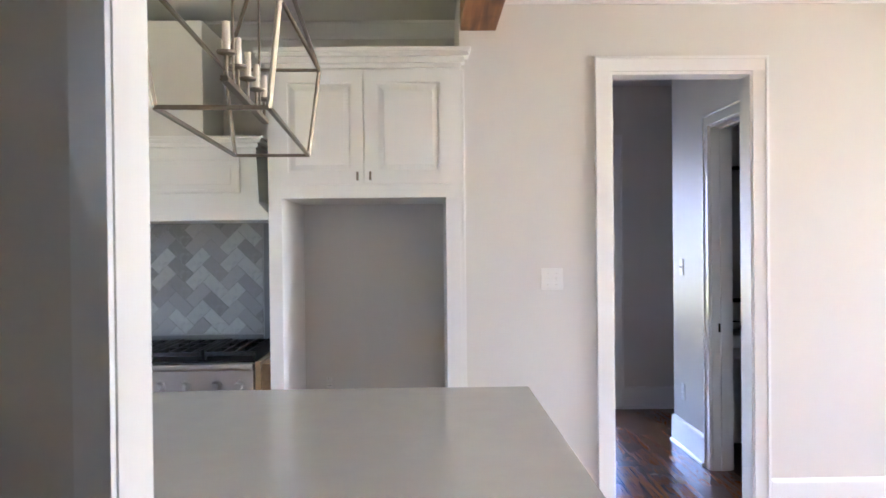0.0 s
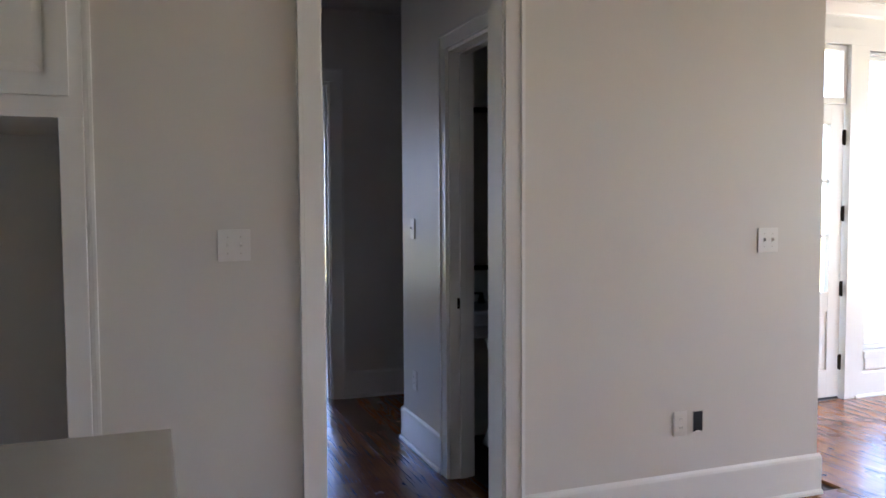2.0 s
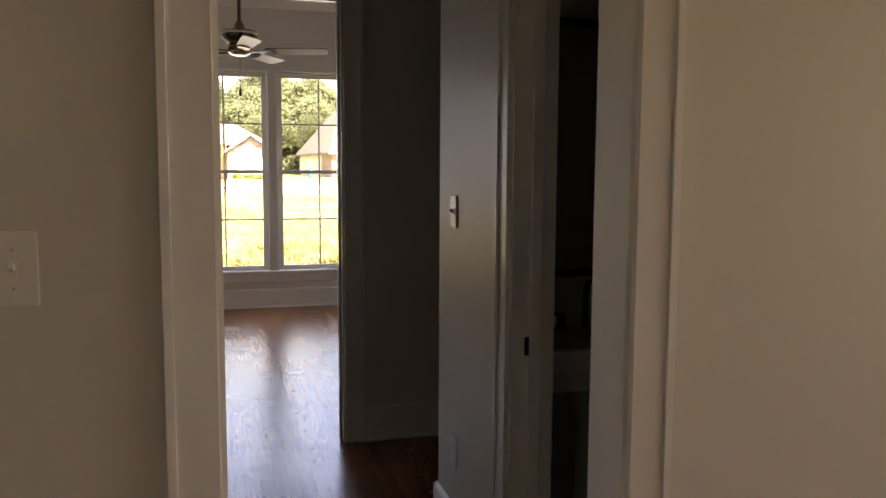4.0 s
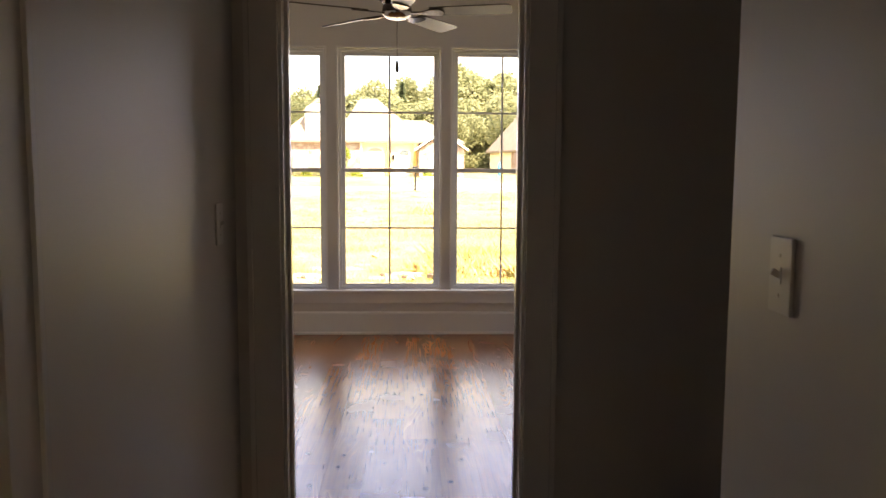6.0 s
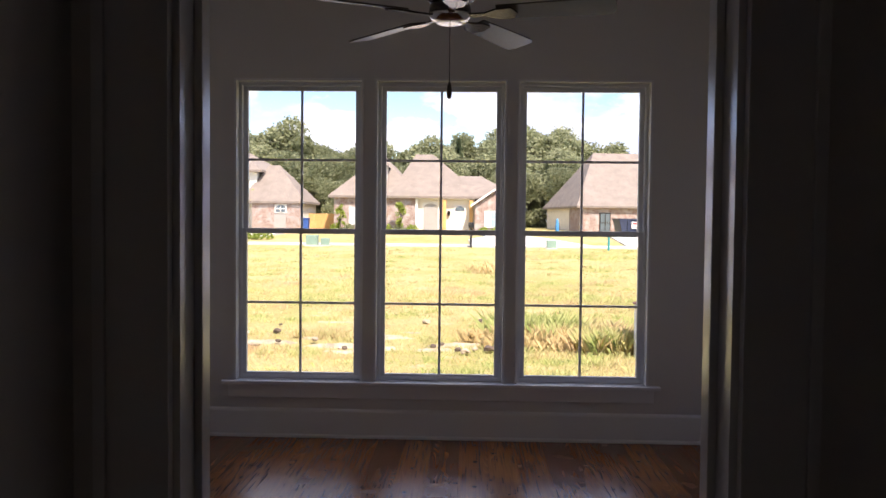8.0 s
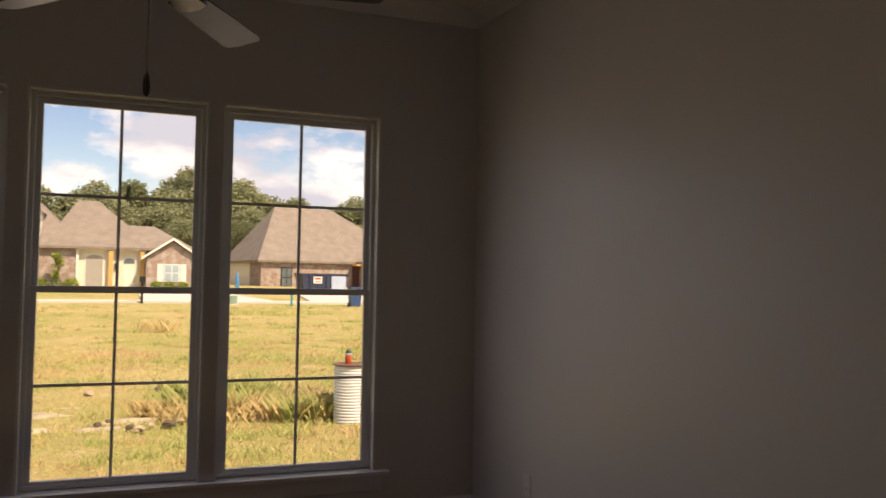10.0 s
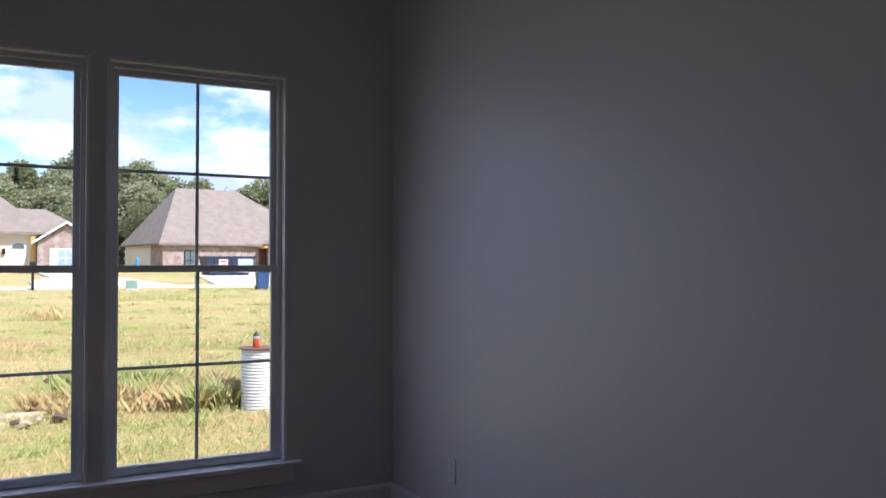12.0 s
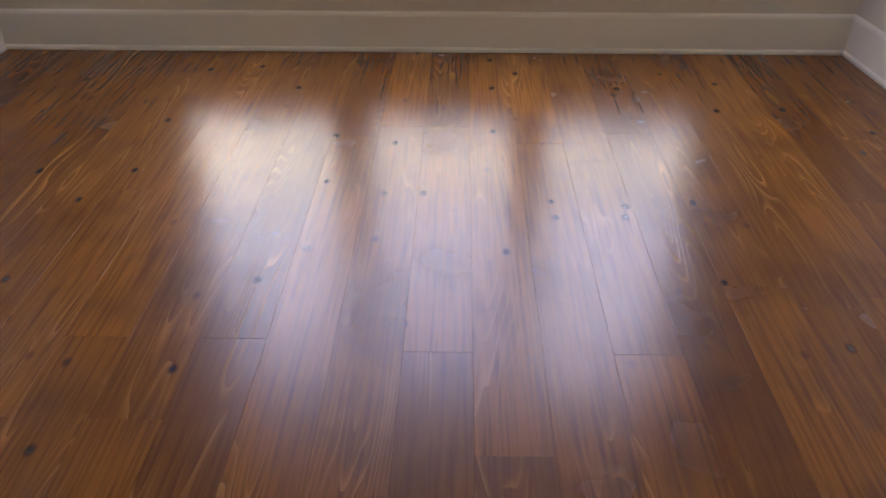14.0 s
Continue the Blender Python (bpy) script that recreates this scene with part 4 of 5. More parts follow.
lathe(bm, [(0.062, -0.001), (0.064, -0.004), (0.088, -0.005), (0.094, -0.001)], 28)
part("trim_ring", bm, TRIM, can, smooth=True)
bm = bmesh.new()
lathe(bm, [(0.001, -0.0015), (0.061, -0.003)], 28)
part("lens", bm, surface("unlit lens", (0.3, 0.29, 0.27), 0.5), can)

# ---- outdoors ----
def ground_z(y):
    if y < 13:
        return -0.30
    if y < 45:
        return -0.30 + 0.30 * (y - 13) / 32
    if y < 65:
        return 0.60 * (y - 45) / 20
    return 0.60 + min(0.3, (y - 65) * 0.01)


def grass_material():
    m, nt, p = mat_base("dry summer grass")
    tc = nt.nodes.new("ShaderNodeTexCoord")
    big, mid = node(nt, "ShaderNodeTexNoise", Scale=0.16, Detail=5.0, Roughness=0.65), node(nt, "ShaderNodeTexNoise", Scale=1.3, Detail=6.0, Roughness=0.7)
    fine = node(nt, "ShaderNodeTexNoise", Scale=14.0, Detail=5.0, Roughness=0.75)
    for n in (big, mid, fine):
        nt.links.new(tc.outputs["Object"], n.inputs["Vector"])
    c1 = mixed(nt, ramp(nt, big.outputs["Fac"], 0.38, 0.62), (0.29, 0.295, 0.095), (0.50, 0.39, 0.20))
    c2 = mixed(nt, ramp(nt, mid.outputs["Fac"], 0.42, 0.72), c1, (0.44, 0.34, 0.15))
    c3 = mixed(nt, ramp(nt, fine.outputs["Fac"], 0.45, 0.68), c2, (0.25, 0.205, 0.095))
    bare = ramp(nt, mid.outputs["Fac"], 0.60, 0.68)
    c4 = mixed(nt, bare, c3, (0.50, 0.39, 0.27))
    nt.links.new(c4, p.inputs["Base Color"])
    p.inputs["Roughness"].default_value = 0.95
    p.inputs["Specular IOR Level"].default_value = 0.1
    b = node(nt, "ShaderNodeBump", Strength=0.8, Distance=0.06)
    nt.links.new(fine.outputs["Fac"], b.inputs["Height"])
    nt.links.new(b.outputs[0], p.inputs["Normal"])
    return m


GRASS = grass_material()
bm = bmesh.new()
xs = [-900, -200, -60, -30, -15] + [-8 + k * 1.0 for k in range(23)] + [24, 40, 60, 200, 900]
ys = [7.22, 8, 9, 10, 11, 12, 13, 14.5, 16, 18, 20, 23, 26, 30, 34, 38, 42, 45, 50, 55, 60, 65, 75, 95, 150, 400, 1500]
grid = [[bm.verts.new((x, y, ground_z(y) + 0.05 * (noise.noise(Vector((x * 0.5, y * 0.5, 0)))) * (1 if y > 8.5 else 0))) for x in xs] for y in ys]
for r0, r1 in zip(grid, grid[1:]):
    for k in range(len(xs) - 1):
        bm.faces.new((r0[k], r0[k + 1], r1[k + 1], r1[k]))
# the lot beside and behind the house
low = [[bm.verts.new((x, y, -0.30)) for x in (-900, -4.2, 4.32, 9.8, 900)] for y in (-900, -6.2, 1.53, 7.22)]
for j, (r0, r1) in enumerate(zip(low, low[1:])):
    for k in range(4):
        if (j, k) not in ((1, 1), (1, 2), (2, 1)):
            bm.faces.new((r0[k], r0[k + 1], r1[k + 1], r1[k]))
solid("ground", bm, GRASS, "dry yellow-green mown grass lot", "ground", kind="structure")


def blade_material(name, a, b):
    m, nt, p = mat_base(name)
    g = nt.nodes.new("ShaderNodeNewGeometry")
    patch = node(nt, "ShaderNodeTexNoise", Scale=0.55, Detail=4.0, Roughness=0.6)
    nt.links.new(g.outputs["Position"], patch.inputs["Vector"])
    own = mixed(nt, g.outputs["Random Per Island"], a, b)
    nt.links.new(mixed(nt, ramp(nt, patch.outputs["Fac"], 0.48, 0.66), own, (0.54, 0.37, 0.22)), p.inputs["Base Color"])
    p.inputs["Roughness"].default_value = 0.8
    p.inputs["Specular IOR Level"].default_value = 0.15
    return m


TUFT = blade_material("grass blades", (0.26, 0.285, 0.085), (0.53, 0.495, 0.225))
GREEN = blade_material("green weeds", (0.23, 0.28, 0.08), (0.47, 0.47, 0.20))
STRAW = blade_material("straw weeds", (0.42, 0.31, 0.14), (0.62, 0.49, 0.25))


def blades(name, count, place, height, material, label, spread=0.012):
    """Many single grass blades, each a tapered leaning triangle pair."""
    rng = random.Random(len(name) * 7 + count)
    verts, faces = [], []
    for _ in range(count):
        x, y = place(rng)
        z, h = ground_z(y) - 0.02, height * rng.uniform(0.5, 1.2)
        a, lean = rng.uniform(0, 6.283), rng.uniform(0, 0.85) * h
        dx, dy = math.cos(a) * spread * 0.5, math.sin(a) * spread * 0.5
        b = rng.uniform(0, 6.283)
        n = len(verts)
        verts += [(x - dx, y - dy, z), (x + dx, y + dy, z), (x + dx * 0.6 + lean * 0.4 * math.cos(b), y + dy * 0.6 + lean * 0.4 * math.sin(b), z + h * 0.6),
                  (x + lean * math.cos(b), y + lean * math.sin(b), z + h)]
        faces += [(n, n + 1, n + 2), (n, n + 2, n + 3)]
    me = bpy.data.meshes.new(name)
    me.from_pydata(verts, [], faces)
    me.materials.append(material)
    return tagged(new(name, me), label, "grass", kind="stuff")


def strip(y0, y1, power):
    """Spots spread over the lot, thinned out where the ground is bare."""
    def place(r):
        for _ in range(4):
            y = y0 + (y1 - y0) * r.random() ** power
            x = 2.4 + (y - 2.6) * r.uniform(-0.34, 0.48)
            worn = noise.noise(Vector((x * 0.55, y * 0.8, 3.0))) + 0.5 * noise.noise(Vector((x * 1.9, y * 2.4, 7.0)))
            if worn < (0.05 if 11.8 < y < 16 else 0.3) or r.random() < 0.12:
                break
        return x, y
    return place


blades("grass", 110000, strip(8.2, 22.0, 1.3), 0.06, TUFT, "short dry yellow-green mown grass", 0.0075)
blades("far_grass", 70000, strip(18.0, 46.0, 1.2), 0.065, TUFT, "longer yellow-green grass on the empty lot", 0.016)


def tufts(y0, y1, count, seed):
    """Blades gathered in small scattered tufts."""
    pick = random.Random(seed)
    spot = strip(y0, y1, 1.1)
    centres = [spot(pick) + (pick.uniform(0.06, 0.22),) for _ in range(count)]

    def place(r):
        cx, cy, s = r.choice(centres)
        return cx + r.gauss(0, s), cy + r.gauss(0, s * 0.8)
    return place


def clump(cx, cy, r):
    def pick(rng):
        a, d = rng.uniform(0, 6.283), r * rng.random() ** 0.7
        return cx + 1.6 * d * math.cos(a), cy + 0.7 * d * math.sin(a)
    return pick


for k, (cx, cy, r, h, n, mt) in enumerate(((3.35, 13.6, 0.45, 0.40, 520, GREEN), (4.38, 12.55, 0.30, 0.34, 420, GREEN), (4.3, 12.6, 0.36, 0.30, 260, STRAW), (3.75, 13.1, 0.6, 0.30, 620, STRAW), (3.7, 13.3, 0.6, 0.36, 300, GREEN), (3.3, 12.9, 0.5, 0.22, 380, STRAW),
                                         (2.5, 13.3, 0.16, 0.22, 160, STRAW), (0.2, 13.6, 0.3, 0.16, 240, GREEN), (1.6, 20.0, 0.9, 0.16, 160, STRAW), (5.2, 19.0, 1.0, 0.18, 180, GREEN),
                                         (2.9, 27.0, 0.4, 0.4, 60, STRAW), (-2.0, 22.0, 1.2, 0.15, 160, GREEN), (6.6, 36.0, 1.8, 0.22, 300, GREEN), (-3.2, 14.4, 0.3, 0.2, 250, STRAW))):
    blades("weed_clump", 3 * n + k, clump(cx, cy, r), h, mt, "tall weedy grass clump with dry stems", 0.007)

blades("green_tufts", 20000, tufts(10.5, 24.0, 190, 2), 0.11, GREEN, "scattered green tufts of longer grass", 0.008)
blades("straw_tufts", 14000, tufts(9.5, 24.0, 230, 3), 0.10, STRAW, "scattered dry straw tufts in the grass", 0.007)
blades("far_tufts", 16000, tufts(22.0, 45.0, 300, 4), 0.12, GREEN, "longer green tufts on the empty lot", 0.018)
DIRT = surface("pale bare clay", (0.43, 0.345, 0.24), 0.95, vary=0.3, scale=5, grain=40, bump=0.6, dist=0.02)
rng = random.Random(5)
for cx, cy, s in ((0.5, 12.9, 0.45), (2.4, 13.1, 0.5), (1.0, 13.7, 0.6), (-0.6, 13.1, 0.55), (2.9, 14.2, 0.5), (3.3, 13.35, 0.3), (-2.2, 13.3, 0.5), (0.7, 12.3, 0.35), (1.9, 12.6, 0.3), (1.5, 14.1, 0.2), (-1.2, 12.6, 0.3), (0.1, 15.2, 0.35), (-3.1, 14.5, 0.4), (1.2, 12.7, 0.2), (0.0, 13.5, 0.2)):
    bm = bmesh.new()
    n = 18
    ring = [(cx + s * (0.75 + 0.5 * rng.random()) * math.cos(2 * math.pi * k / n) * 1.1, cy + s * 0.3 * (0.7 + 0.6 * rng.random()) * math.sin(2 * math.pi * k / n)) for k in range(n)]
    mid = bm.verts.new((cx, cy, ground_z(cy) + 0.02))
    vs = [bm.verts.new((x, y, ground_z(y) - 0.03)) for x, y in ring]
    inn = [bm.verts.new((cx + (x - cx) * 0.6, cy + (y - cy) * 0.6, ground_z(cy) + 0.005 + 0.02 * rng.random())) for x, y in ring]
    for k in range(n):
        bm.faces.new((vs[k], vs[(k + 1) % n], inn[(k + 1) % n], inn[k]))
        bm.faces.new((inn[k], inn[(k + 1) % n], mid))
    solid("dirt_patch", bm, DIRT, "bare pale clay patch in the grass", "dirt", group="dirt patches", smooth=True)
CLOD = surface("dark clod", (0.12, 0.085, 0.06), 0.95, vary=0.3, scale=12)
for _ in range(34):
    x, y = rng.uniform(-2.2, 3.4), rng.uniform(12.2, 15.5)
    s = rng.uniform(0.025, 0.08)
    bm = bmesh.new()
    bmesh.ops.create_icosphere(bm, subdivisions=2, radius=s)
    for v in bm.verts:
        v.co *= 1 + 0.45 * noise.noise(v.co * 18 + Vector((x, y, 0)))
        v.co.z *= 0.6
    bmesh.ops.translate(bm, vec=(x, y, ground_z(y) + 0.05), verts=bm.verts[:])
    solid("clod", bm, rng.choice([CLOD, DIRT]), "rough lump of earth lying on the lot", "clod", group="clods")

# drain pipe with a red bottle on its lid
CORR = surface("white corrugated plastic", (0.58, 0.58, 0.57), 0.5, vary=0.08, scale=5)
drum = thing("corrugated_pipe", "white corrugated drain pipe standing upright in the grass", "drain pipe", at=(4.78, 12.25, -0.36))
bm = bmesh.new()
prof = []
for k in range(21):
    z = 0.037 * k
    prof += [(0.197, z), (0.2035, z + 0.009), (0.2045, z + 0.018), (0.2035, z + 0.027)]
lathe(bm, prof, 36)
part("pipe", bm, CORR, drum, smooth=False)
RUST = surface("rusty red lid", (0.15, 0.065, 0.045), 0.7, vary=0.2, scale=10)
bm = bmesh.new()
lathe(bm, [(0.20, 0.776), (0.232, 0.778), (0.232, 0.786), (0.19, 0.789)], 36)
part("lid", bm, RUST, drum, "rusty red lid")
REDCAN = surface("red-orange paint can", (0.45, 0.07, 0.03), 0.4, vary=0.1)
WHITE_PLASTIC = surface("pale grey plastic", (0.34, 0.35, 0.37), 0.4, vary=0.05)
bottle = thing("spray_bottle", "red and black bottle standing on the pipe lid", "bottle", at=(4.74, 12.22, 0.428))
bm = bmesh.new()
lathe(bm, [(0.036, 0.0), (0.040, 0.006), (0.040, 0.10), (0.036, 0.11)], 20)
part("body", bm, REDCAN, bottle, smooth=True)
bm = bmesh.new()
lathe(bm, [(0.036, 0.11), (0.037, 0.12), (0.036, 0.150), (0.026, 0.168), (0.012, 0.172), (0.012, 0.188)], 20)
part("top", bm, BLACK, bottle, "black cap")
bm = bmesh.new()
lathe(bm, [(0.0405, 0.106), (0.0412, 0.110), (0.0412, 0.132), (0.0405, 0.136)], 20)
part("collar", bm, WHITE_PLASTIC, bottle, "pale grey collar", smooth=True)

# concrete
CONCRETE = surface("pale concrete", (0.50, 0.48, 0.44), 0.85, vary=0.08, scale=0.6, grain=20)


def sheet(name, outline, label, category, lift=0.03):
    """A paved sheet that follows the ground."""
    bm = bmesh.new()
    lo, hi = min(p[1] for p in outline), max(p[1] for p in outline)
    top = [bm.verts.new((x, y, ground_z(y) + lift)) for x, y in outline]
    bot = [bm.verts.new((x, y, ground_z(y) - 0.1)) for x, y in outline]
    bm.faces.new(top)
    n = len(outline)
    for k in range(n):
        bm.faces.new((top[k], top[(k + 1) % n], bot[(k + 1) % n], bot[k]))
    return solid(name, bm, CONCRETE, label, category, kind="structure")


sheet("road", [(-80, 46.2), (80, 46.2), (80, 47.3), (-80, 47.3)], "pale concrete street beyond the lot", "road", 0.10)
sheet("pavement", [(2.6, 47.4), (9.5, 47.4), (7.5, 56), (4.5, 63.5), (2.9, 63.5), (3.6, 57), (2.4, 53)], "pale concrete driveway", "driveway", 0.09)
sheet("pavement", [(-26, 47.4), (-12.5, 47.4), (-11.2, 55), (-10.8, 63.5), (-20, 63.5)], "pale concrete driveway", "driveway", 0.09)
sheet("pavement", [(11.5, 47.4), (24, 47.4), (26, 60), (22, 70), (17, 62), (12.5, 58.5)], "pale concrete driveway", "driveway", 0.09)


# ---- houses ----
def brick_material(name, a, b, mortar):
    m, nt, p = mat_base(name)
    tc = nt.nodes.new("ShaderNodeTexCoord")
    sep, com = nt.nodes.new("ShaderNodeSeparateXYZ"), nt.nodes.new("ShaderNodeCombineXYZ")
    nt.links.new(tc.outputs["Object"], sep.inputs[0])
    add = nt.nodes.new("ShaderNodeMath")
    nt.links.new(sep.outputs[0], add.inputs[0])
    nt.links.new(sep.outputs[1], add.inputs[1])
    nt.links.new(add.outputs[0], com.inputs[0])
    nt.links.new(sep.outputs[2], com.inputs[1])
    br = nt.nodes.new("ShaderNodeTexBrick")
    nt.links.new(com.outputs[0], br.inputs["Vector"])
    br.inputs["Scale"].default_value = 4.4
    br.inputs["Color1"].default_value, br.inputs["Color2"].default_value, br.inputs["Mortar"].default_value = (*a, 1), (*b, 1), (*mortar, 1)
    br.inputs["Mortar Size"].default_value = 0.018
    n = node(nt, "ShaderNodeTexNoise", Scale=2.2, Detail=5.0)
    nt.links.new(com.outputs[0], n.inputs["Vector"])
    c = mixed(nt, ramp(nt, n.outputs["Fac"], 0.45, 0.7), br.outputs["Color"], mortar)
    nt.links.new(c, p.inputs["Base Color"])
    p.inputs["Roughness"].default_value = 0.9
    return m


BRICK = brick_material("antique brown brick", (0.20, 0.115, 0.085), (0.32, 0.22, 0.18), (0.40, 0.36, 0.33))
STUCCO = surface("cream stucco", (0.70, 0.65, 0.54), 0.9, vary=0.05, scale=2)
WHITE_WALL = surface("white siding", (0.70, 0.68, 0.62), 0.8, vary=0.04)
SHINGLE = surface("brown-grey shingle", (0.225, 0.185, 0.155), 0.9, vary=0.16, scale=1.5, grain=9, bump=0.5, dist=0.02)
DARKGLASS = surface("far window glass", (0.10, 0.13, 0.15), 0.08, vary=0.1)
FARWOOD = surface("cedar post", (0.60, 0.34, 0.12), 0.7, vary=0.1)
GREYDOOR = surface("grey paint", (0.33, 0.31, 0.28), 0.6, vary=0.05)


def hip_roof(bm, x0, x1, y0, y1, z, r0, r1, rz, ry0=None, ry1=None, over=0.4):
    """A hip roof: eaves rectangle at z, ridge from r0 to r1 in x at height rz (or a ridge along y)."""
    e = [bm.verts.new(p) for p in ((x0 - over, y0 - over, z), (x1 + over, y0 - over, z), (x1 + over, y1 + over, z), (x0 - over, y1 + over, z))]
    l = [bm.verts.new((p.co.x, p.co.y, z - 0.18)) for p in e]
    ym = (y0 + y1) / 2
    a, b = bm.verts.new((r0, ym if ry0 is None else ry0, rz)), bm.verts.new((r1, ym if ry1 is None else ry1, rz))
    bm.faces.new((e[0], e[1], b, a))
    bm.faces.new((e[1], e[2], b))
    bm.faces.new((e[2], e[3], a, b))
    bm.faces.new((e[3], e[0], a))
    for k in range(4):
        bm.faces.new((e[k], l[k], l[(k + 1) % 4], e[(k + 1) % 4]))
    bm.faces.new(l)


def house_window(parent, x0, x1, z0, z1, y, shutters=False, arch=False, glass=None, frame=None, bars=True):
    """A far window in a wall that faces -y."""
    w = part("window", boxes((x0, x1, y - 0.05, y, z0, z1)), frame or WHITE_WALL, parent)
    bm = bmesh.new()
    if arch:
        r = (x1 - x0) / 2 - 0.08
        pts = [(x0 + 0.08, z0 + 0.08), (x1 - 0.08, z0 + 0.08)] + [((x0 + x1) / 2 + r * math.cos(math.pi * k / 10), z1 - 0.08 - r * 0.6 + r * 0.6 * math.sin(math.pi * k / 10)) for k in range(11)]
        prism(bm, pts, "y", y - 0.08, y - 0.05)
    else:
        box(bm, x0 + 0.08, x1 - 0.08, y - 0.08, y - 0.05, z0 + 0.08, z1 - 0.08)
    part("pane", bm, glass or DARKGLASS, w)
    if bars:
        part("muntin", boxes(((x0 + x1) / 2 - 0.03, (x0 + x1) / 2 + 0.03, y - 0.10, y - 0.08, z0 + 0.08, z1 - 0.1), (x0 + 0.08, x1 - 0.08, y - 0.101, y - 0.081, (z0 + z1) / 2 - 0.03, (z0 + z1) / 2 + 0.03)), frame or WHITE_WALL, w)
    if shutters:
        for p, q in ((x0 - 0.45, x0 - 0.03), (x1 + 0.03, x1 + 0.45)):
            part("shutter", boxes((p, q, y - 0.07, y, z0, z1)), WHITE_WALL, parent)
    return w


mid_house = thing("brick_house", "single-storey brown brick house with brown shingle hip roofs", "house", group="houses")
G = 0.35
part("wall", boxes((-8.3, -1.75, 65.0, 76, G, 3.42)), BRICK, mid_house, "antique brown brick wall")
part("porch_wall", boxes((-1.75, 2.9, 65.35, 76, G, 3.42)), STUCCO, mid_house, "cream stucco porch wall")
part("corner_board", boxes((-1.80, -1.62, 64.9, 65.1, G, 3.42)), WHITE_WALL, mid_house)
bm = bmesh.new()
prism(bm, [(2.9, G), (6.5, G), (6.5, 2.75), (4.7, 3.95), (2.9, 2.75)], "y", 64.0, 76)
part("gable_wall", bm, BRICK, mid_house, "antique brown brick gable wall")
bm = bmesh.new()
hip_roof(bm, -8.3, -1.75, 65, 76, 3.45, -5.0, -4.8, 6.95, 69, 72)
part("roof", bm, SHINGLE, mid_house, "brown-grey shingle hip roof")
bm = bmesh.new()
hip_roof(bm, -3.6, 3.1, 65.2, 77, 3.45, -2.1, -0.65, 7.15, 70, 70)
part("roof", bm, SHINGLE, mid_house, "brown-grey shingle hip roof")
bm = bmesh.new()
hip_roof(bm, -0.5, 6.3, 67, 77, 3.4, 1.0, 3.5, 5.45, 72, 72)
part("roof", bm, SHINGLE, mid_house, "brown-grey shingle hip roof")
bm = bmesh.new()
prism(bm, [(2.62, 2.62), (4.7, 4.02), (6.78, 2.62), (6.78, 2.80), (4.7, 4.20), (2.62, 2.80)], "y", 63.75, 75)
part("gable_roof", bm, SHINGLE, mid_house)
bm = bmesh.new()
prism(bm, [(2.58, 2.60), (4.7, 4.04), (6.82, 2.60), (6.82, 2.77), (4.7, 4.21), (2.58, 2.77)], "y", 63.66, 63.75)
part("rake_board", bm, WHITE_WALL, mid_house, "white painted rake board")
part("fascia", boxes((-1.75, 2.9, 65.05, 65.25, 3.15, 3.42)), STUCCO, mid_house, "cream porch fascia")
for x in (0.5, 2.62):
    part("porch_post", boxes((x - 0.14, x + 0.14, 64.85, 65.1, G, 3.15)), FARWOOD, mid_house, "cedar porch post")
house_window(mid_house, -1.25, 0.05, G, 2.95, 65.35, arch=True, glass=GREYDOOR, frame=WHITE_WALL, bars=False)
front_door = part("front_door", boxes((1.28, 2.18, 65.28, 65.35, G, 2.2)), STUCCO, mid_house, "pale painted front door")
part("door_panel", boxes((1.42, 1.70, 65.265, 65.28, 0.6, 1.95), bevel=0.01), WHITE_WALL, front_door)
part("door_panel", boxes((1.76, 2.04, 65.265, 65.28, 0.6, 1.95), bevel=0.01), WHITE_WALL, front_door)
house_window(mid_house, 1.28, 2.18, 2.22, 2.75, 65.35, arch=True, frame=WHITE_WALL, bars=False)
house_window(mid_house, -7.1, -6.0, 1.1, 2.5, 65.0, shutters=False, glass=surface("pale blind", (0.5, 0.52, 0.55), 0.5))
house_window(mid_house, 4.1, 5.2, 1.0, 2.3, 64.0, shutters=True, glass=surface("blue blind", (0.3, 0.4, 0.45), 0.4))
lamp = part("wall_lantern", boxes((0.75, 0.95, 65.16, 65.34, 1.9, 2.3), bevel=0.03), BRONZE, mid_house)
bm = bmesh.new()
prism(bm, [(-6.2, 3.6), (-4.2, 3.6), (-4.2, 5.75)] + [(-5.2 + 1.0 * math.cos(math.pi * k / 10), 5.75 + 0.62 * math.sin(math.pi * k / 10)) for k in range(1, 10)] + [(-6.2, 5.75)], "y", 65.3, 69.5)
dorm = part("dormer", bm, WHITE_WALL, mid_house, "white arched dormer")
bm = bmesh.new()
prism(bm, [(-6.4, 5.72), (-6.4, 5.82), (-5.2, 6.85), (-4.0, 5.82), (-4.0, 5.72), (-5.2, 6.5)], "y", 65.45, 69.5)
part("dormer_roof", bm, SHINGLE, dorm)
bm = bmesh.new()
prism(bm, [(-5.8, 4.2), (-4.6, 4.2)] + [(-5.2 + 0.6 * math.cos(math.pi * k / 10), 5.4 + 0.4 * math.sin(math.pi * k / 10)) for k in range(11)], "y", 65.24, 65.3)
light = part("dormer_window", bm, surface("sky-lit blind", (0.36, 0.46, 0.52), 0.3, vary=0.06), dorm)
part("muntin", boxes((-5.23, -5.17, 65.2, 65.24, 4.2, 5.78), (-5.8, -5.2301, 65.2, 65.24, 4.95, 5.01), (-5.1699, -4.6, 65.2, 65.24, 4.95, 5.01)), WHITE_WALL, light)

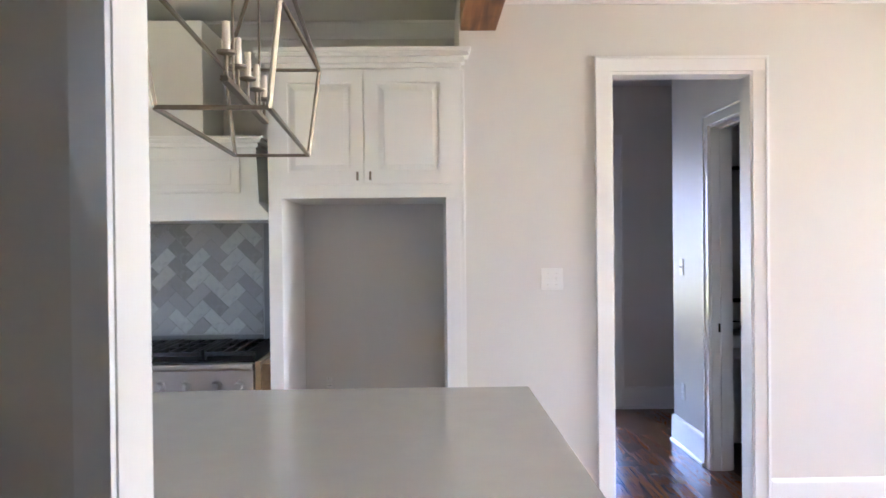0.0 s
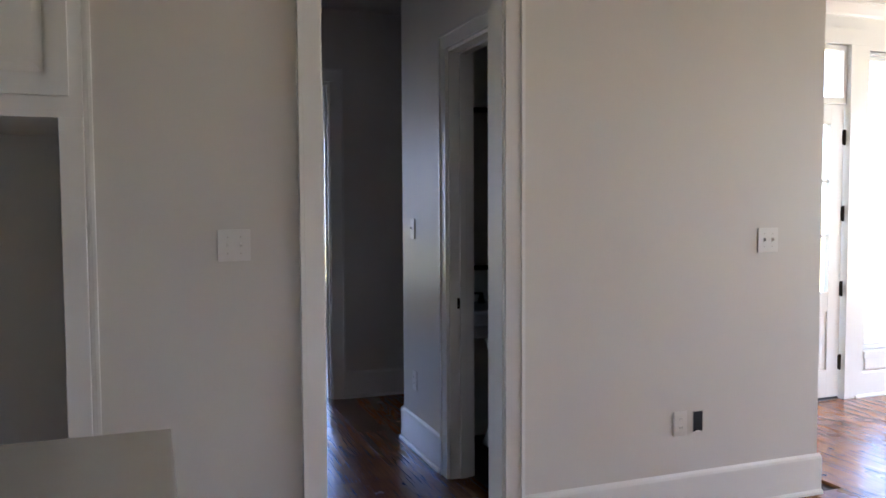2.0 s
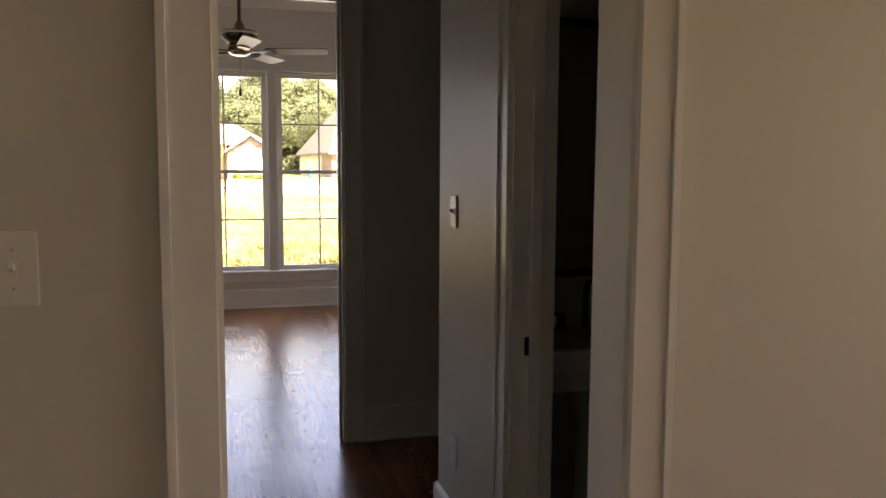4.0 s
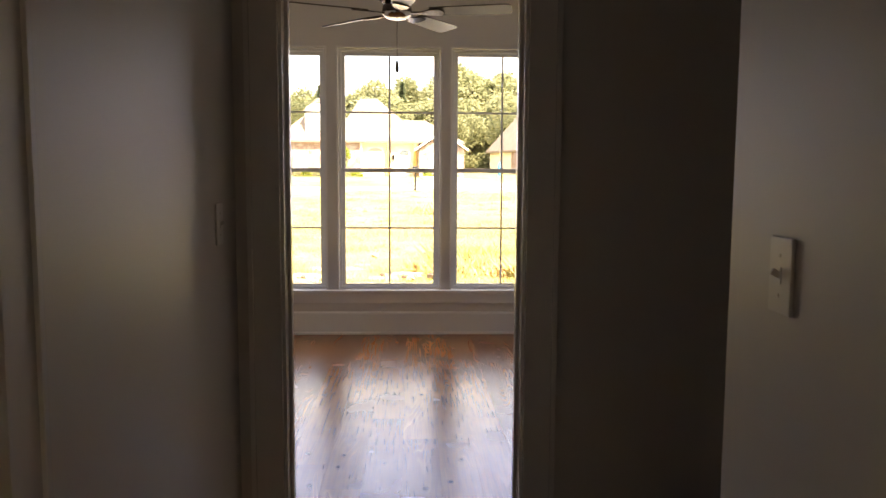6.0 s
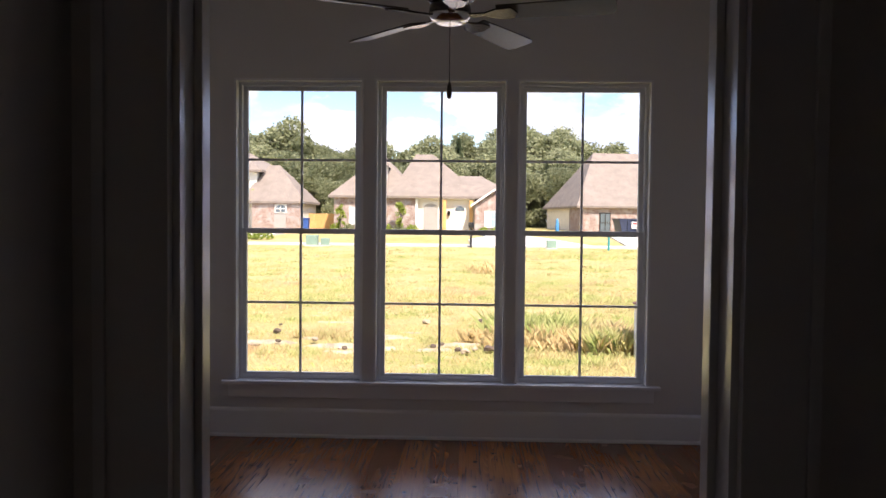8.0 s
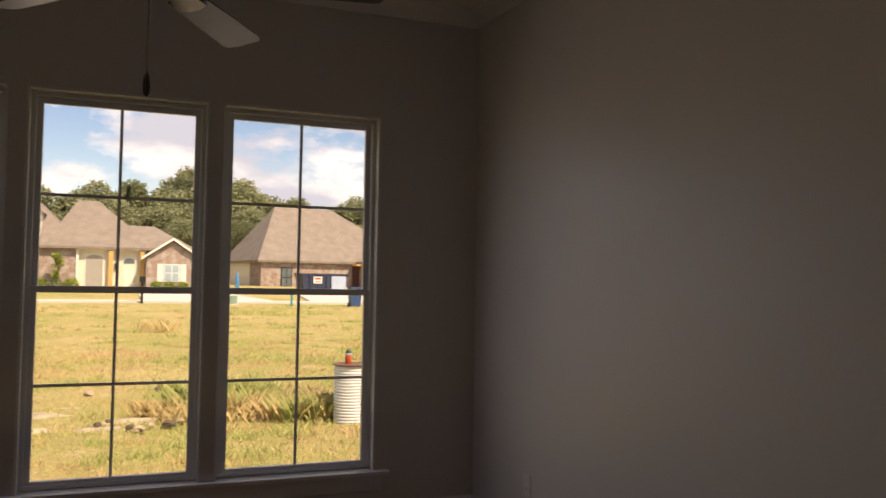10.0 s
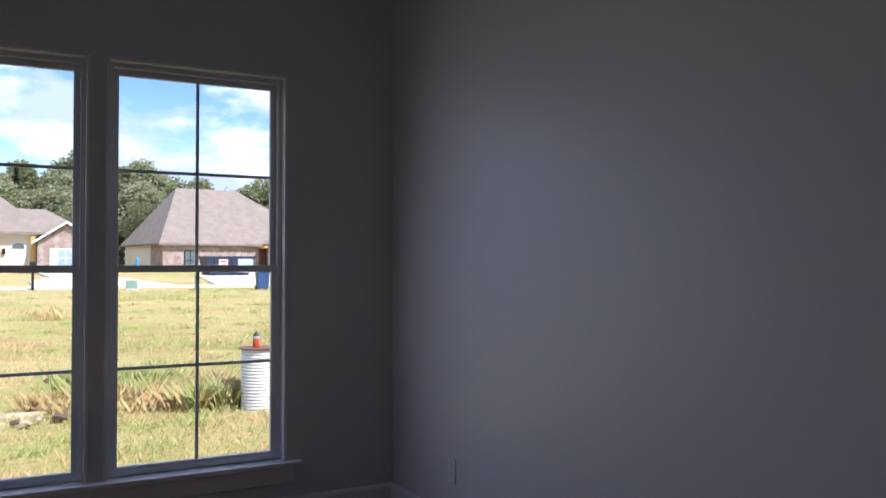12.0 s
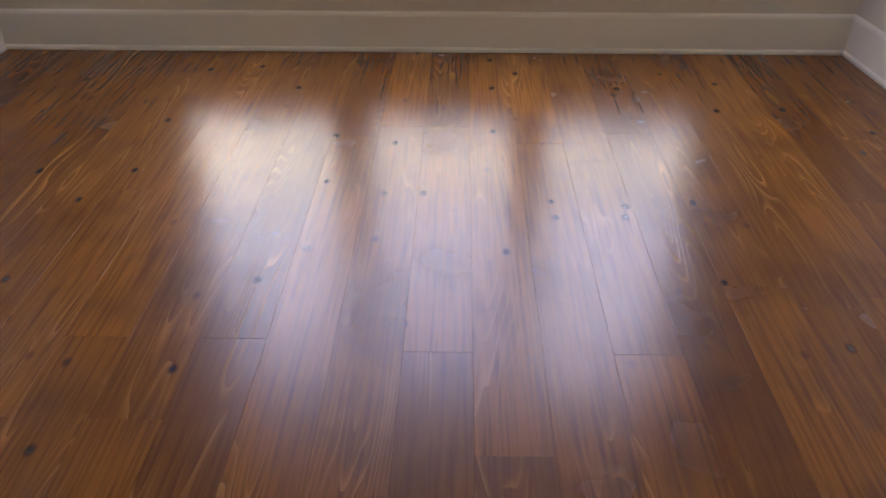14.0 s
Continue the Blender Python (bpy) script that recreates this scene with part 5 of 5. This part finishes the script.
right_house = thing("brick_house", "brown brick house with a steep brown shingle hip roof, under construction", "house", group="houses", at=(12.2, 72, 0), turn=8)
part("wall", boxes((0, 15.0, 0, 12, 0.3, 2.9)), BRICK, right_house, "antique brown brick wall")
part("side_wall", boxes((-0.03, 0.0, 3.5, 12, 0.3, 2.9)), STUCCO, right_house, "cream side wall")
part("wing_wall", boxes((9.0, 16.2, -2.2, 10, 0.3, 2.88)), BRICK, right_house, "antique brown brick wing")
bm = bmesh.new()
hip_roof(bm, 0, 15.0, 0, 12, 2.95, 2.9, 8.5, 8.1, 6, 6)
part("roof", bm, SHINGLE, right_house, "steep brown-grey shingle hip roof")
bm = bmesh.new()
hip_roof(bm, 9.0, 16.2, -2.2, 10, 2.98, 12.6, 13.3, 5.0, 3.2, 4)
part("roof", bm, SHINGLE, right_house, "brown-grey shingle hip roof")
house_window(right_house, 1.75, 2.75, 0.6, 2.35, 0.0, frame=BRONZE)
part("doorway", boxes((8.4, 8.99, -0.3, 0.0, 0.3, 2.6)), surface("dark red door", (0.09, 0.03, 0.025), 0.6), right_house, "dark red-brown door")
part("soffit", boxes((8.2, 8.98, -1.6, -0.41, 2.6, 2.76)), FARWOOD, right_house, "raw wood soffit")

left_house = thing("white_house", "two-storey white and brick house with brown shingle roofs", "house", group="houses", at=(0, 0, 0))
part("wall", boxes((-30, -14.9, 66.5, 78, 0.3, 5.5)), WHITE_WALL, left_house, "cream painted two-storey wall")
part("garage_wall", boxes((-14.9, -11.0, 65.0, 71.3, 0.3, 2.95)), BRICK, left_house, "antique brown brick garage wall")
part("garage_side", boxes((-11.0, -10.95, 65.06, 71.3, 0.3, 2.95)), WHITE_WALL, left_house)
part("belt_course", boxes((-30, -14.92, 66.4, 66.5, 2.95, 3.12)), WHITE_WALL, left_house)
bm = bmesh.new()
hip_roof(bm, -30, -14.9, 66.5, 78, 5.5, -24, -18.8, 8.3, 72, 72, 0.5)
part("roof", bm, SHINGLE, left_house, "brown-grey shingle hip roof")
bm = bmesh.new()
hip_roof(bm, -15.5, -11.0, 65.1, 71.3, 2.95, -14.3, -13.4, 6.0, 68.2, 68.2, 0.35)
part("garage_roof", bm, SHINGLE, left_house, "brown-grey shingle hip roof")
house_window(left_house, -13.05, -12.1, 1.98, 2.7, 65.0, arch=True)
part("garage_door", boxes((-13.1, -12.15, 64.93, 65.0, 0.3, 1.9)), GREYDOOR, left_house, "grey-brown painted door")
house_window(left_house, -17.6, -16.6, 3.4, 5.2, 66.5)
for p, q in ((-18.1, -17.63), (-16.57, -16.1)):
    part("shutter", boxes((p, q, 66.43, 66.5, 3.4, 5.2)), GREYDOOR, left_house, "dark grey shutter")
house_window(left_house, -19.6, -18.5, 0.5, 2.5, 66.5)

fence = thing("wooden_fence", "orange cedar privacy fence between two houses", "fence", at=(-10.92, 68, 0.4))
for k in range(20):
    part("board", boxes((0.12 * k, 0.12 * k + 0.112, 0, 0.02, 0, 1.6)), FARWOOD, fence)
for x in (0.05, 0.82, 1.6, 2.34):
    part("post", boxes((x - 0.05, x + 0.05, 0.02, 0.12, 0, 1.6)), FARWOOD, fence)

# street furniture
NAVY = surface("navy dumpster paint", (0.018, 0.026, 0.055), 0.5, vary=0.15)
skip = thing("dumpster", "navy blue construction dumpster with a white sign", "dumpster", at=(13.0, 58.0, ground_z(58) - 0.02), turn=4)
bm = bmesh.new()
prism(bm, [(0.25, 0.15), (2.9, 0.15), (3.35, 1.35), (0.0, 1.35)], "y", 0, 1.9)
part("body", bm, NAVY, skip)
part("rim", boxes((-0.05, 3.4, -0.04, 0.06, 1.32, 1.42), (-0.05, 3.4, 1.86, 1.96, 1.32, 1.42), (-0.05, 0.05, 0.06, 1.86, 1.32, 1.42), (3.3, 3.4, 0.06, 1.86, 1.32, 1.42)), NAVY, skip)
for x in (0.6, 1.2, 1.8, 2.4):
    part("rib", boxes((x - 0.04, x + 0.04, -0.06, 0.0, 0.15, 1.32)), NAVY, skip)
sign = part("sign", boxes((0.85, 1.45, -0.09, -0.061, 0.72, 1.2)), WHITE_WALL, skip, "white sign with red bars")
REDINK = surface("red ink", (0.5, 0.03, 0.03), 0.6)
part("sign_bar", boxes((0.93, 1.37, -0.095, -0.09, 1.0, 1.12)), REDINK, sign)
part("sign_bar", boxes((0.93, 1.37, -0.095, -0.09, 0.8, 0.87)), REDINK, sign)
part("tarp", boxes((2.15, 3.2, -0.1, -0.062, 0.3, 1.25)), surface("pale blue sheet", (0.35, 0.42, 0.52), 0.6), skip, "pale blue sheet")
for x in (0.5, 2.6):
    part("skid", boxes((x - 0.1, x + 0.1, 0.1, 1.8, 0.0, 0.15)), BLACK, skip)


def wheelie_bin(at, color, label):
    ob = thing("wheelie_bin", label, "bin", "wheelie bins", at=at)
    m = surface("bin plastic", color, 0.5, vary=0.1)
    bm = bmesh.new()
    prism(bm, [(-0.24, 0.05), (0.24, 0.05), (0.30, 0.95), (-0.30, 0.95)], "y", -0.32, 0.32)
    part("body", bm, m, ob)
    part("lid", boxes((-0.33, 0.33, -0.38, 0.36, 0.95, 1.03), bevel=0.02), m, ob)
    for x in (-0.27, 0.27):
        bm = bmesh.new()
        tube(bm, (x - 0.03, 0.28, 0.12), (x + 0.03, 0.28, 0.12), 0.12, sides=16)
        part("wheel", bm, BLACK, ob)
    return ob


wheelie_bin((13.05, 43.6, ground_z(43.6)), (0.02, 0.06, 0.16), "dark blue wheeled refuse bin at the roadside")
wheelie_bin((-10.2, 63.0, ground_z(63.0) + 0.05), (0.02, 0.07, 0.25), "blue wheeled refuse bin by the garage")
UT = surface("green utility box paint", (0.20, 0.30, 0.24), 0.6, vary=0.1)
for x, y, s in ((-6.2, 45.4, 0.75), (-5.5, 45.5, 0.55), (6.9, 45.0, 0.6)):
    ub = thing("utility_box", "green metal utility box on the verge", "utility box", "utility boxes", at=(x, y, ground_z(y) - 0.01))
    part("base", boxes((-0.5 * s, 0.5 * s, -0.4 * s, 0.4 * s, 0, 0.1)), CONCRETE, ub)
    part("cabinet", boxes((-0.42 * s, 0.42 * s, -0.34 * s, 0.34 * s, 0.1, 0.85 * s), bevel=0.03), UT, ub)
TEAL = surface("teal marker", (0.02, 0.25, 0.25), 0.6)
for x, y in ((9.9, 44.5),):
    mk = thing("marker_post", "short teal plastic marker post", "marker post", "marker posts", at=(x, y, ground_z(y) - 0.01))
    bm = bmesh.new()
    lathe(bm, [(0.06, 0), (0.06, 0.75), (0.04, 0.86), (0.01, 0.9)], 14)
    part("post", bm, TEAL, mk)
flag = thing("marker_post", "small bright blue marker standing by a brick wall", "marker post", "marker posts", at=(9.55, 66.0, ground_z(66) - 0.01))
bm = bmesh.new()
lathe(bm, [(0.14, 0), (0.15, 0.5), (0.12, 0.85), (0.05, 1.15), (0.01, 1.2)], 12)
part("post", bm, surface("bright blue plastic", (0.04, 0.22, 0.45), 0.5), flag)
mail = thing("mailbox", "black mailbox on a post by the street", "mailbox", at=(2.55, 46.0, ground_z(46) - 0.01))
part("post", boxes((-0.06, 0.06, -0.06, 0.06, 0, 1.1)), BLACK, mail)
part("box", boxes((-0.15, 0.15, -0.3, 0.2, 1.1, 1.4), bevel=0.05), BLACK, mail)


# ---- trees ----
def leaf_material(name, a, b):
    m, nt, p = mat_base(name)
    g = nt.nodes.new("ShaderNodeNewGeometry")
    nt.links.new(mixed(nt, g.outputs["Random Per Island"], a, b), p.inputs["Base Color"])
    p.inputs["Roughness"].default_value = 0.6
    p.inputs["Specular IOR Level"].default_value = 0.25
    thin, both = nt.nodes.new("ShaderNodeBsdfTranslucent"), nt.nodes.new("ShaderNodeMixShader")
    nt.links.new(mixed(nt, g.outputs["Random Per Island"], a, b), thin.inputs["Color"])
    both.inputs[0].default_value = 0.5
    nt.links.new(p.outputs[0], both.inputs[1])
    nt.links.new(thin.outputs[0], both.inputs[2])
    nt.links.new(both.outputs[0], nt.nodes["Material Output"].inputs["Surface"])
    return m


LEAF = leaf_material("tree leaves", (0.15, 0.175, 0.09), (0.40, 0.41, 0.24))
PINE_LEAF = leaf_material("pine leaves", (0.05, 0.075, 0.04), (0.12, 0.15, 0.08))
YOUNG = leaf_material("young leaves", (0.15, 0.21, 0.03), (0.36, 0.41, 0.10))
BARK = surface("bark", (0.10, 0.075, 0.055), 0.95, vary=0.25, scale=8, bump=0.5, dist=0.02)


def tree(at, height, spread, leaves, leaf, material, label, seed, low=0.25):
    ob = thing("tree", label, "tree", "trees", at=at)
    r = random.Random(seed)
    bm = bmesh.new()
    tube(bm, (0, 0, 0), (0.1, 0, height * 0.55), height * 0.022, height * 0.012, 8)
    tips = []
    for k in range(7):
        a, z0 = 2.4 * k + r.random(), height * r.uniform(low, 0.5)
        tip = (spread * 0.6 * math.cos(a), spread * 0.6 * math.sin(a), z0 + height * r.uniform(0.12, 0.4))
        tube(bm, (0.05, 0, z0), tip, height * 0.010, height * 0.003, 6)
        tips.append(tip)
    part("trunk", bm, BARK, ob, "rough brown trunk and limbs")
    # crown: leaves on the shells of several uneven lobes
    lobes = [(Vector((t[0] * r.uniform(0.6, 1.1), t[1] * r.uniform(0.6, 1.1), t[2])), spread * r.uniform(0.34, 0.55)) for t in tips]
    lobes += [(Vector((r.uniform(-0.3, 0.3) * spread, r.uniform(-0.3, 0.3) * spread, height * r.uniform(0.62, 0.85))), spread * r.uniform(0.32, 0.5)) for _ in range(6)]
    lobes += [(Vector((r.uniform(-0.7, 0.7) * spread, r.uniform(-0.6, 0.6) * spread, height * r.uniform(low, 0.5))), spread * r.uniform(0.25, 0.4)) for _ in range(5)]
    verts, faces = [], []
    for _ in range(leaves):
        c, rad = r.choice(lobes)
        d = Vector((r.gauss(0, 1), r.gauss(0, 1), r.gauss(0, 1))).normalized()
        p = c + d * rad * (0.55 + 0.5 * r.random()) * (0.85 + 0.4 * noise.noise(d * 2.2 + c))
        if p.z > height:
            p.z = height - r.random() * 0.3
        u = Vector((r.gauss(0, 1), r.gauss(0, 1), r.gauss(0, 1))).normalized()
        v = u.orthogonal().normalized()
        s = leaf * r.uniform(0.6, 1.3)
        n = len(verts)
        verts += [p - u * s, p + v * s * 0.55, p + u * s, p - v * s * 0.55]
        faces.append((n, n + 1, n + 2, n + 3))
    me = bpy.data.meshes.new("crown")
    me.from_pydata([tuple(q) for q in verts], [], faces)
    me.materials.append(material)
    crown_ob = new("crown", me)
    crown_ob.parent = ob
    return ob


oak = [tree((0, 0, 0), 11.0, 4.6, 17000, 0.185, LEAF, "tall leafy dark green tree behind the houses", 11, 0.12),
       tree((0, 0, 0), 9.6, 4.8, 17000, 0.185, LEAF, "broad leafy dark green tree behind the houses", 23, 0.12),
       tree((0, 0, 0), 12.2, 4.2, 17000, 0.185, LEAF, "tall uneven leafy tree behind the houses", 37, 0.12)]
spots = []
r = random.Random(3)
x = -52.0
while x < 66:
    for row, (y, base) in enumerate(((88, 0.6), (92, 1.0), (100, 1.12))):
        h = 0.86 * base * (1.0 + 0.12 * math.sin(x * 0.19) + r.uniform(-0.09, 0.09))
        spots.append((x + r.uniform(-1, 1), y + r.uniform(-3, 3), h))
    x += 3.05
for k, (x, y, s) in enumerate(spots):
    m = pose(x, y, ground_z(y) - 0.2, 0, 0, r.uniform(0, 360)) @ Matrix.Diagonal((1, 1, 1, 1))
    if k < 3:
        oak[k].matrix_world = m
        t = oak[k]
    else:
        t = copy_thing(oak[k % 3], m)
    t.scale = (1.05 * s, 1.05 * s, s * 0.98)


def conifer(at, height, label, seed):
    ob = thing("conifer", label, "tree", "conifers", at=at)
    bm = bmesh.new()
    tube(bm, (0, 0, 0), (0, 0, height * 0.98), height * 0.018, 0.02, 8)
    part("trunk", bm, BARK, ob)
    r = random.Random(seed)
    verts, faces = [], []
    for _ in range(2200):
        t = r.random() ** 0.8
        z = height * (0.35 + 0.65 * t)
        rad = height * 0.14 * (1 - t) * (0.6 + 0.4 * math.sin(t * 46)) * r.random() ** 0.5 + 0.05
        a = r.uniform(0, 6.283)
        p = Vector((rad * math.cos(a), rad * math.sin(a), z))
        u = Vector((math.cos(a), math.sin(a), -0.35 + r.uniform(-0.3, 0.3))).normalized()
        v = u.orthogonal().normalized()
        n, s = len(verts), 0.28 * r.uniform(0.6, 1.2)
        verts += [p - u * s, p + v * s * 0.3, p + u * s, p - v * s * 0.3]
        faces.append((n, n + 1, n + 2, n + 3))
    me = bpy.data.meshes.new("crown")
    me.from_pydata([tuple(q) for q in verts], [], faces)
    me.materials.append(PINE_LEAF)
    c = new("crown", me)
    c.parent = ob
    return ob


conifer((1.2, 97, 0.7), 10.6, "slim dark conifer rising above the trees", 4)
conifer((-8.6, 97, 0.7), 10.2, "slim dark conifer rising above the trees", 9)
tree((-12.3, 51.5, ground_z(51.5)), 4.5, 1.0, 750, 0.11, YOUNG, "young light green tree by the driveway", 61, 0.3)
tree((-7.6, 63.6, ground_z(63.6)), 2.5, 0.45, 420, 0.10, YOUNG, "young light green sapling by a brick wall", 62, 0.2)
tree((-2.9, 63.9, ground_z(63.9)), 2.6, 0.5, 460, 0.10, YOUNG, "young light green sapling by a brick wall", 63, 0.2)


def shrub(at, w, h, n, material, label, seed):
    r = random.Random(seed)
    verts, faces = [], []
    for _ in range(n):
        d = Vector((r.gauss(0, 1), r.gauss(0, 1), abs(r.gauss(0, 1)))).normalized() * r.uniform(0.6, 1.05)
        p = Vector((d.x * w, d.y * w * 0.7, d.z * h + 0.03))
        u = Vector((r.gauss(0, 1), r.gauss(0, 1), r.gauss(0, 1))).normalized()
        v = u.orthogonal().normalized()
        s, m = 0.09 * r.uniform(0.6, 1.3), len(verts)
        verts += [p - u * s, p + v * s * 0.6, p + u * s, p - v * s * 0.6]
        faces.append((m, m + 1, m + 2, m + 3))
    me = bpy.data.meshes.new("shrub")
    me.from_pydata([tuple(q) for q in verts], [], faces)
    me.materials.append(material)
    ob = tagged(new("shrub", me), label, "shrub", "shrubs")
    ob.location = at
    return ob


for k in range(7):
    x = -8.0 + 1.0 * k
    shrub((x, 64.0, ground_z(64)), 0.55, 0.6, 260, LEAF if k % 2 else YOUNG, "low clipped shrub along a brick wall", 70 + k)
for k in range(3):
    shrub((3.6 + 0.9 * k, 63.2, ground_z(63)), 0.45, 0.45, 220, YOUNG, "low shrub along a brick wall", 80 + k)
for k, (x, y) in enumerate(((-12.8, 51.0), (-10.6, 51.6), (-12.0, 52.2))):
    shrub((x, y, ground_z(y)), 0.75, 0.55, 300, YOUNG, "low green shrub in a planting bed", 90 + k)

# ---- floor boards ----
PW = 0.181
board_meshes = {}


def board_mesh(length, width=PW):
    key = (round(length, 2), round(width, 3))
    if key not in board_meshes:
        bm = bmesh.new()
        w, l, g, c, t = key[1] / 2, key[0] / 2, 0.0002, 0.0002, 0.018
        rings = [[bm.verts.new((sx * (w - g - d), sy * (l - g - d), z)) for sx, sy in ((-1, -1), (1, -1), (1, 1), (-1, 1))] for d, z in ((0, -t), (0, -0.0002), (c, 0))]
        for lo, hi in zip(rings, rings[1:]):
            for k in range(4):
                bm.faces.new((lo[k], lo[(k + 1) % 4], hi[(k + 1) % 4], hi[k]))
        bm.faces.new(rings[2])
        board_meshes[key] = mesh_of("plank", bm, PLANK)
    return board_meshes[key]


r = random.Random(12)
x = RX0
while x < RX1 + 0.17:
    width = min(PW, RX1 + 0.17 - x)
    inside = HL - 0.12 < x + width / 2 < HR + 0.12
    y, end = (0.0 if inside else BW1), RY1
    if HR + 0.12 <= x + width / 2 < 3.9:
        y = HC
    first = True
    while y < end - 0.01:
        length = r.choice((0.55, 0.95, 1.3, 1.6, 1.9, 2.3)) if first else r.choice((1.1, 1.4, 1.7, 2.0, 2.4))
        first = False
        if end - y - length < 0.4:
            length = end - y
        ob = new("plank", board_mesh(length, width))
        ob.parent = floor
        ob.location = (x + width / 2, y + length / 2, r.uniform(-0.0001, 0.0))
        y += length
    x += PW


def joined_boards():
    """Boards of the kitchen and great room, as one part."""
    r = random.Random(31)
    verts, faces = [], []
    x = -4.0
    while x < 9.6:
        y = -6.0 + r.uniform(-1.5, 0)
        top = 0.698 if x < KX0 else (0.0 if x < KX1 else 1.38)
        while y < top:
            a, b = max(y, -6.0), min(y + r.uniform(1.2, 2.6), top)
            y = b
            if b - a > 0.05:
                n, g = len(verts), 0.0002
                for d, z in ((0, -0.018), (0, -0.0002), (0.0002, 0)):
                    verts += [(x + g + d, a + g + d, z), (x + PW - g - d, a + g + d, z), (x + PW - g - d, b - g - d, z), (x + g + d, b - g - d, z)]
                for k in range(4):
                    for base in (n, n + 4):
                        faces.append((base + k, base + (k + 1) % 4, base + 4 + (k + 1) % 4, base + 4 + k))
                faces.append((n + 8, n + 9, n + 10, n + 11))
        x += PW
    me = bpy.data.meshes.new("planks")
    me.from_pydata(verts, [], faces)
    me.materials.append(PLANK)
    ob = tagged(new("planks", me), kind="stuff")
    ob.parent = floor
    return ob


joined_boards()
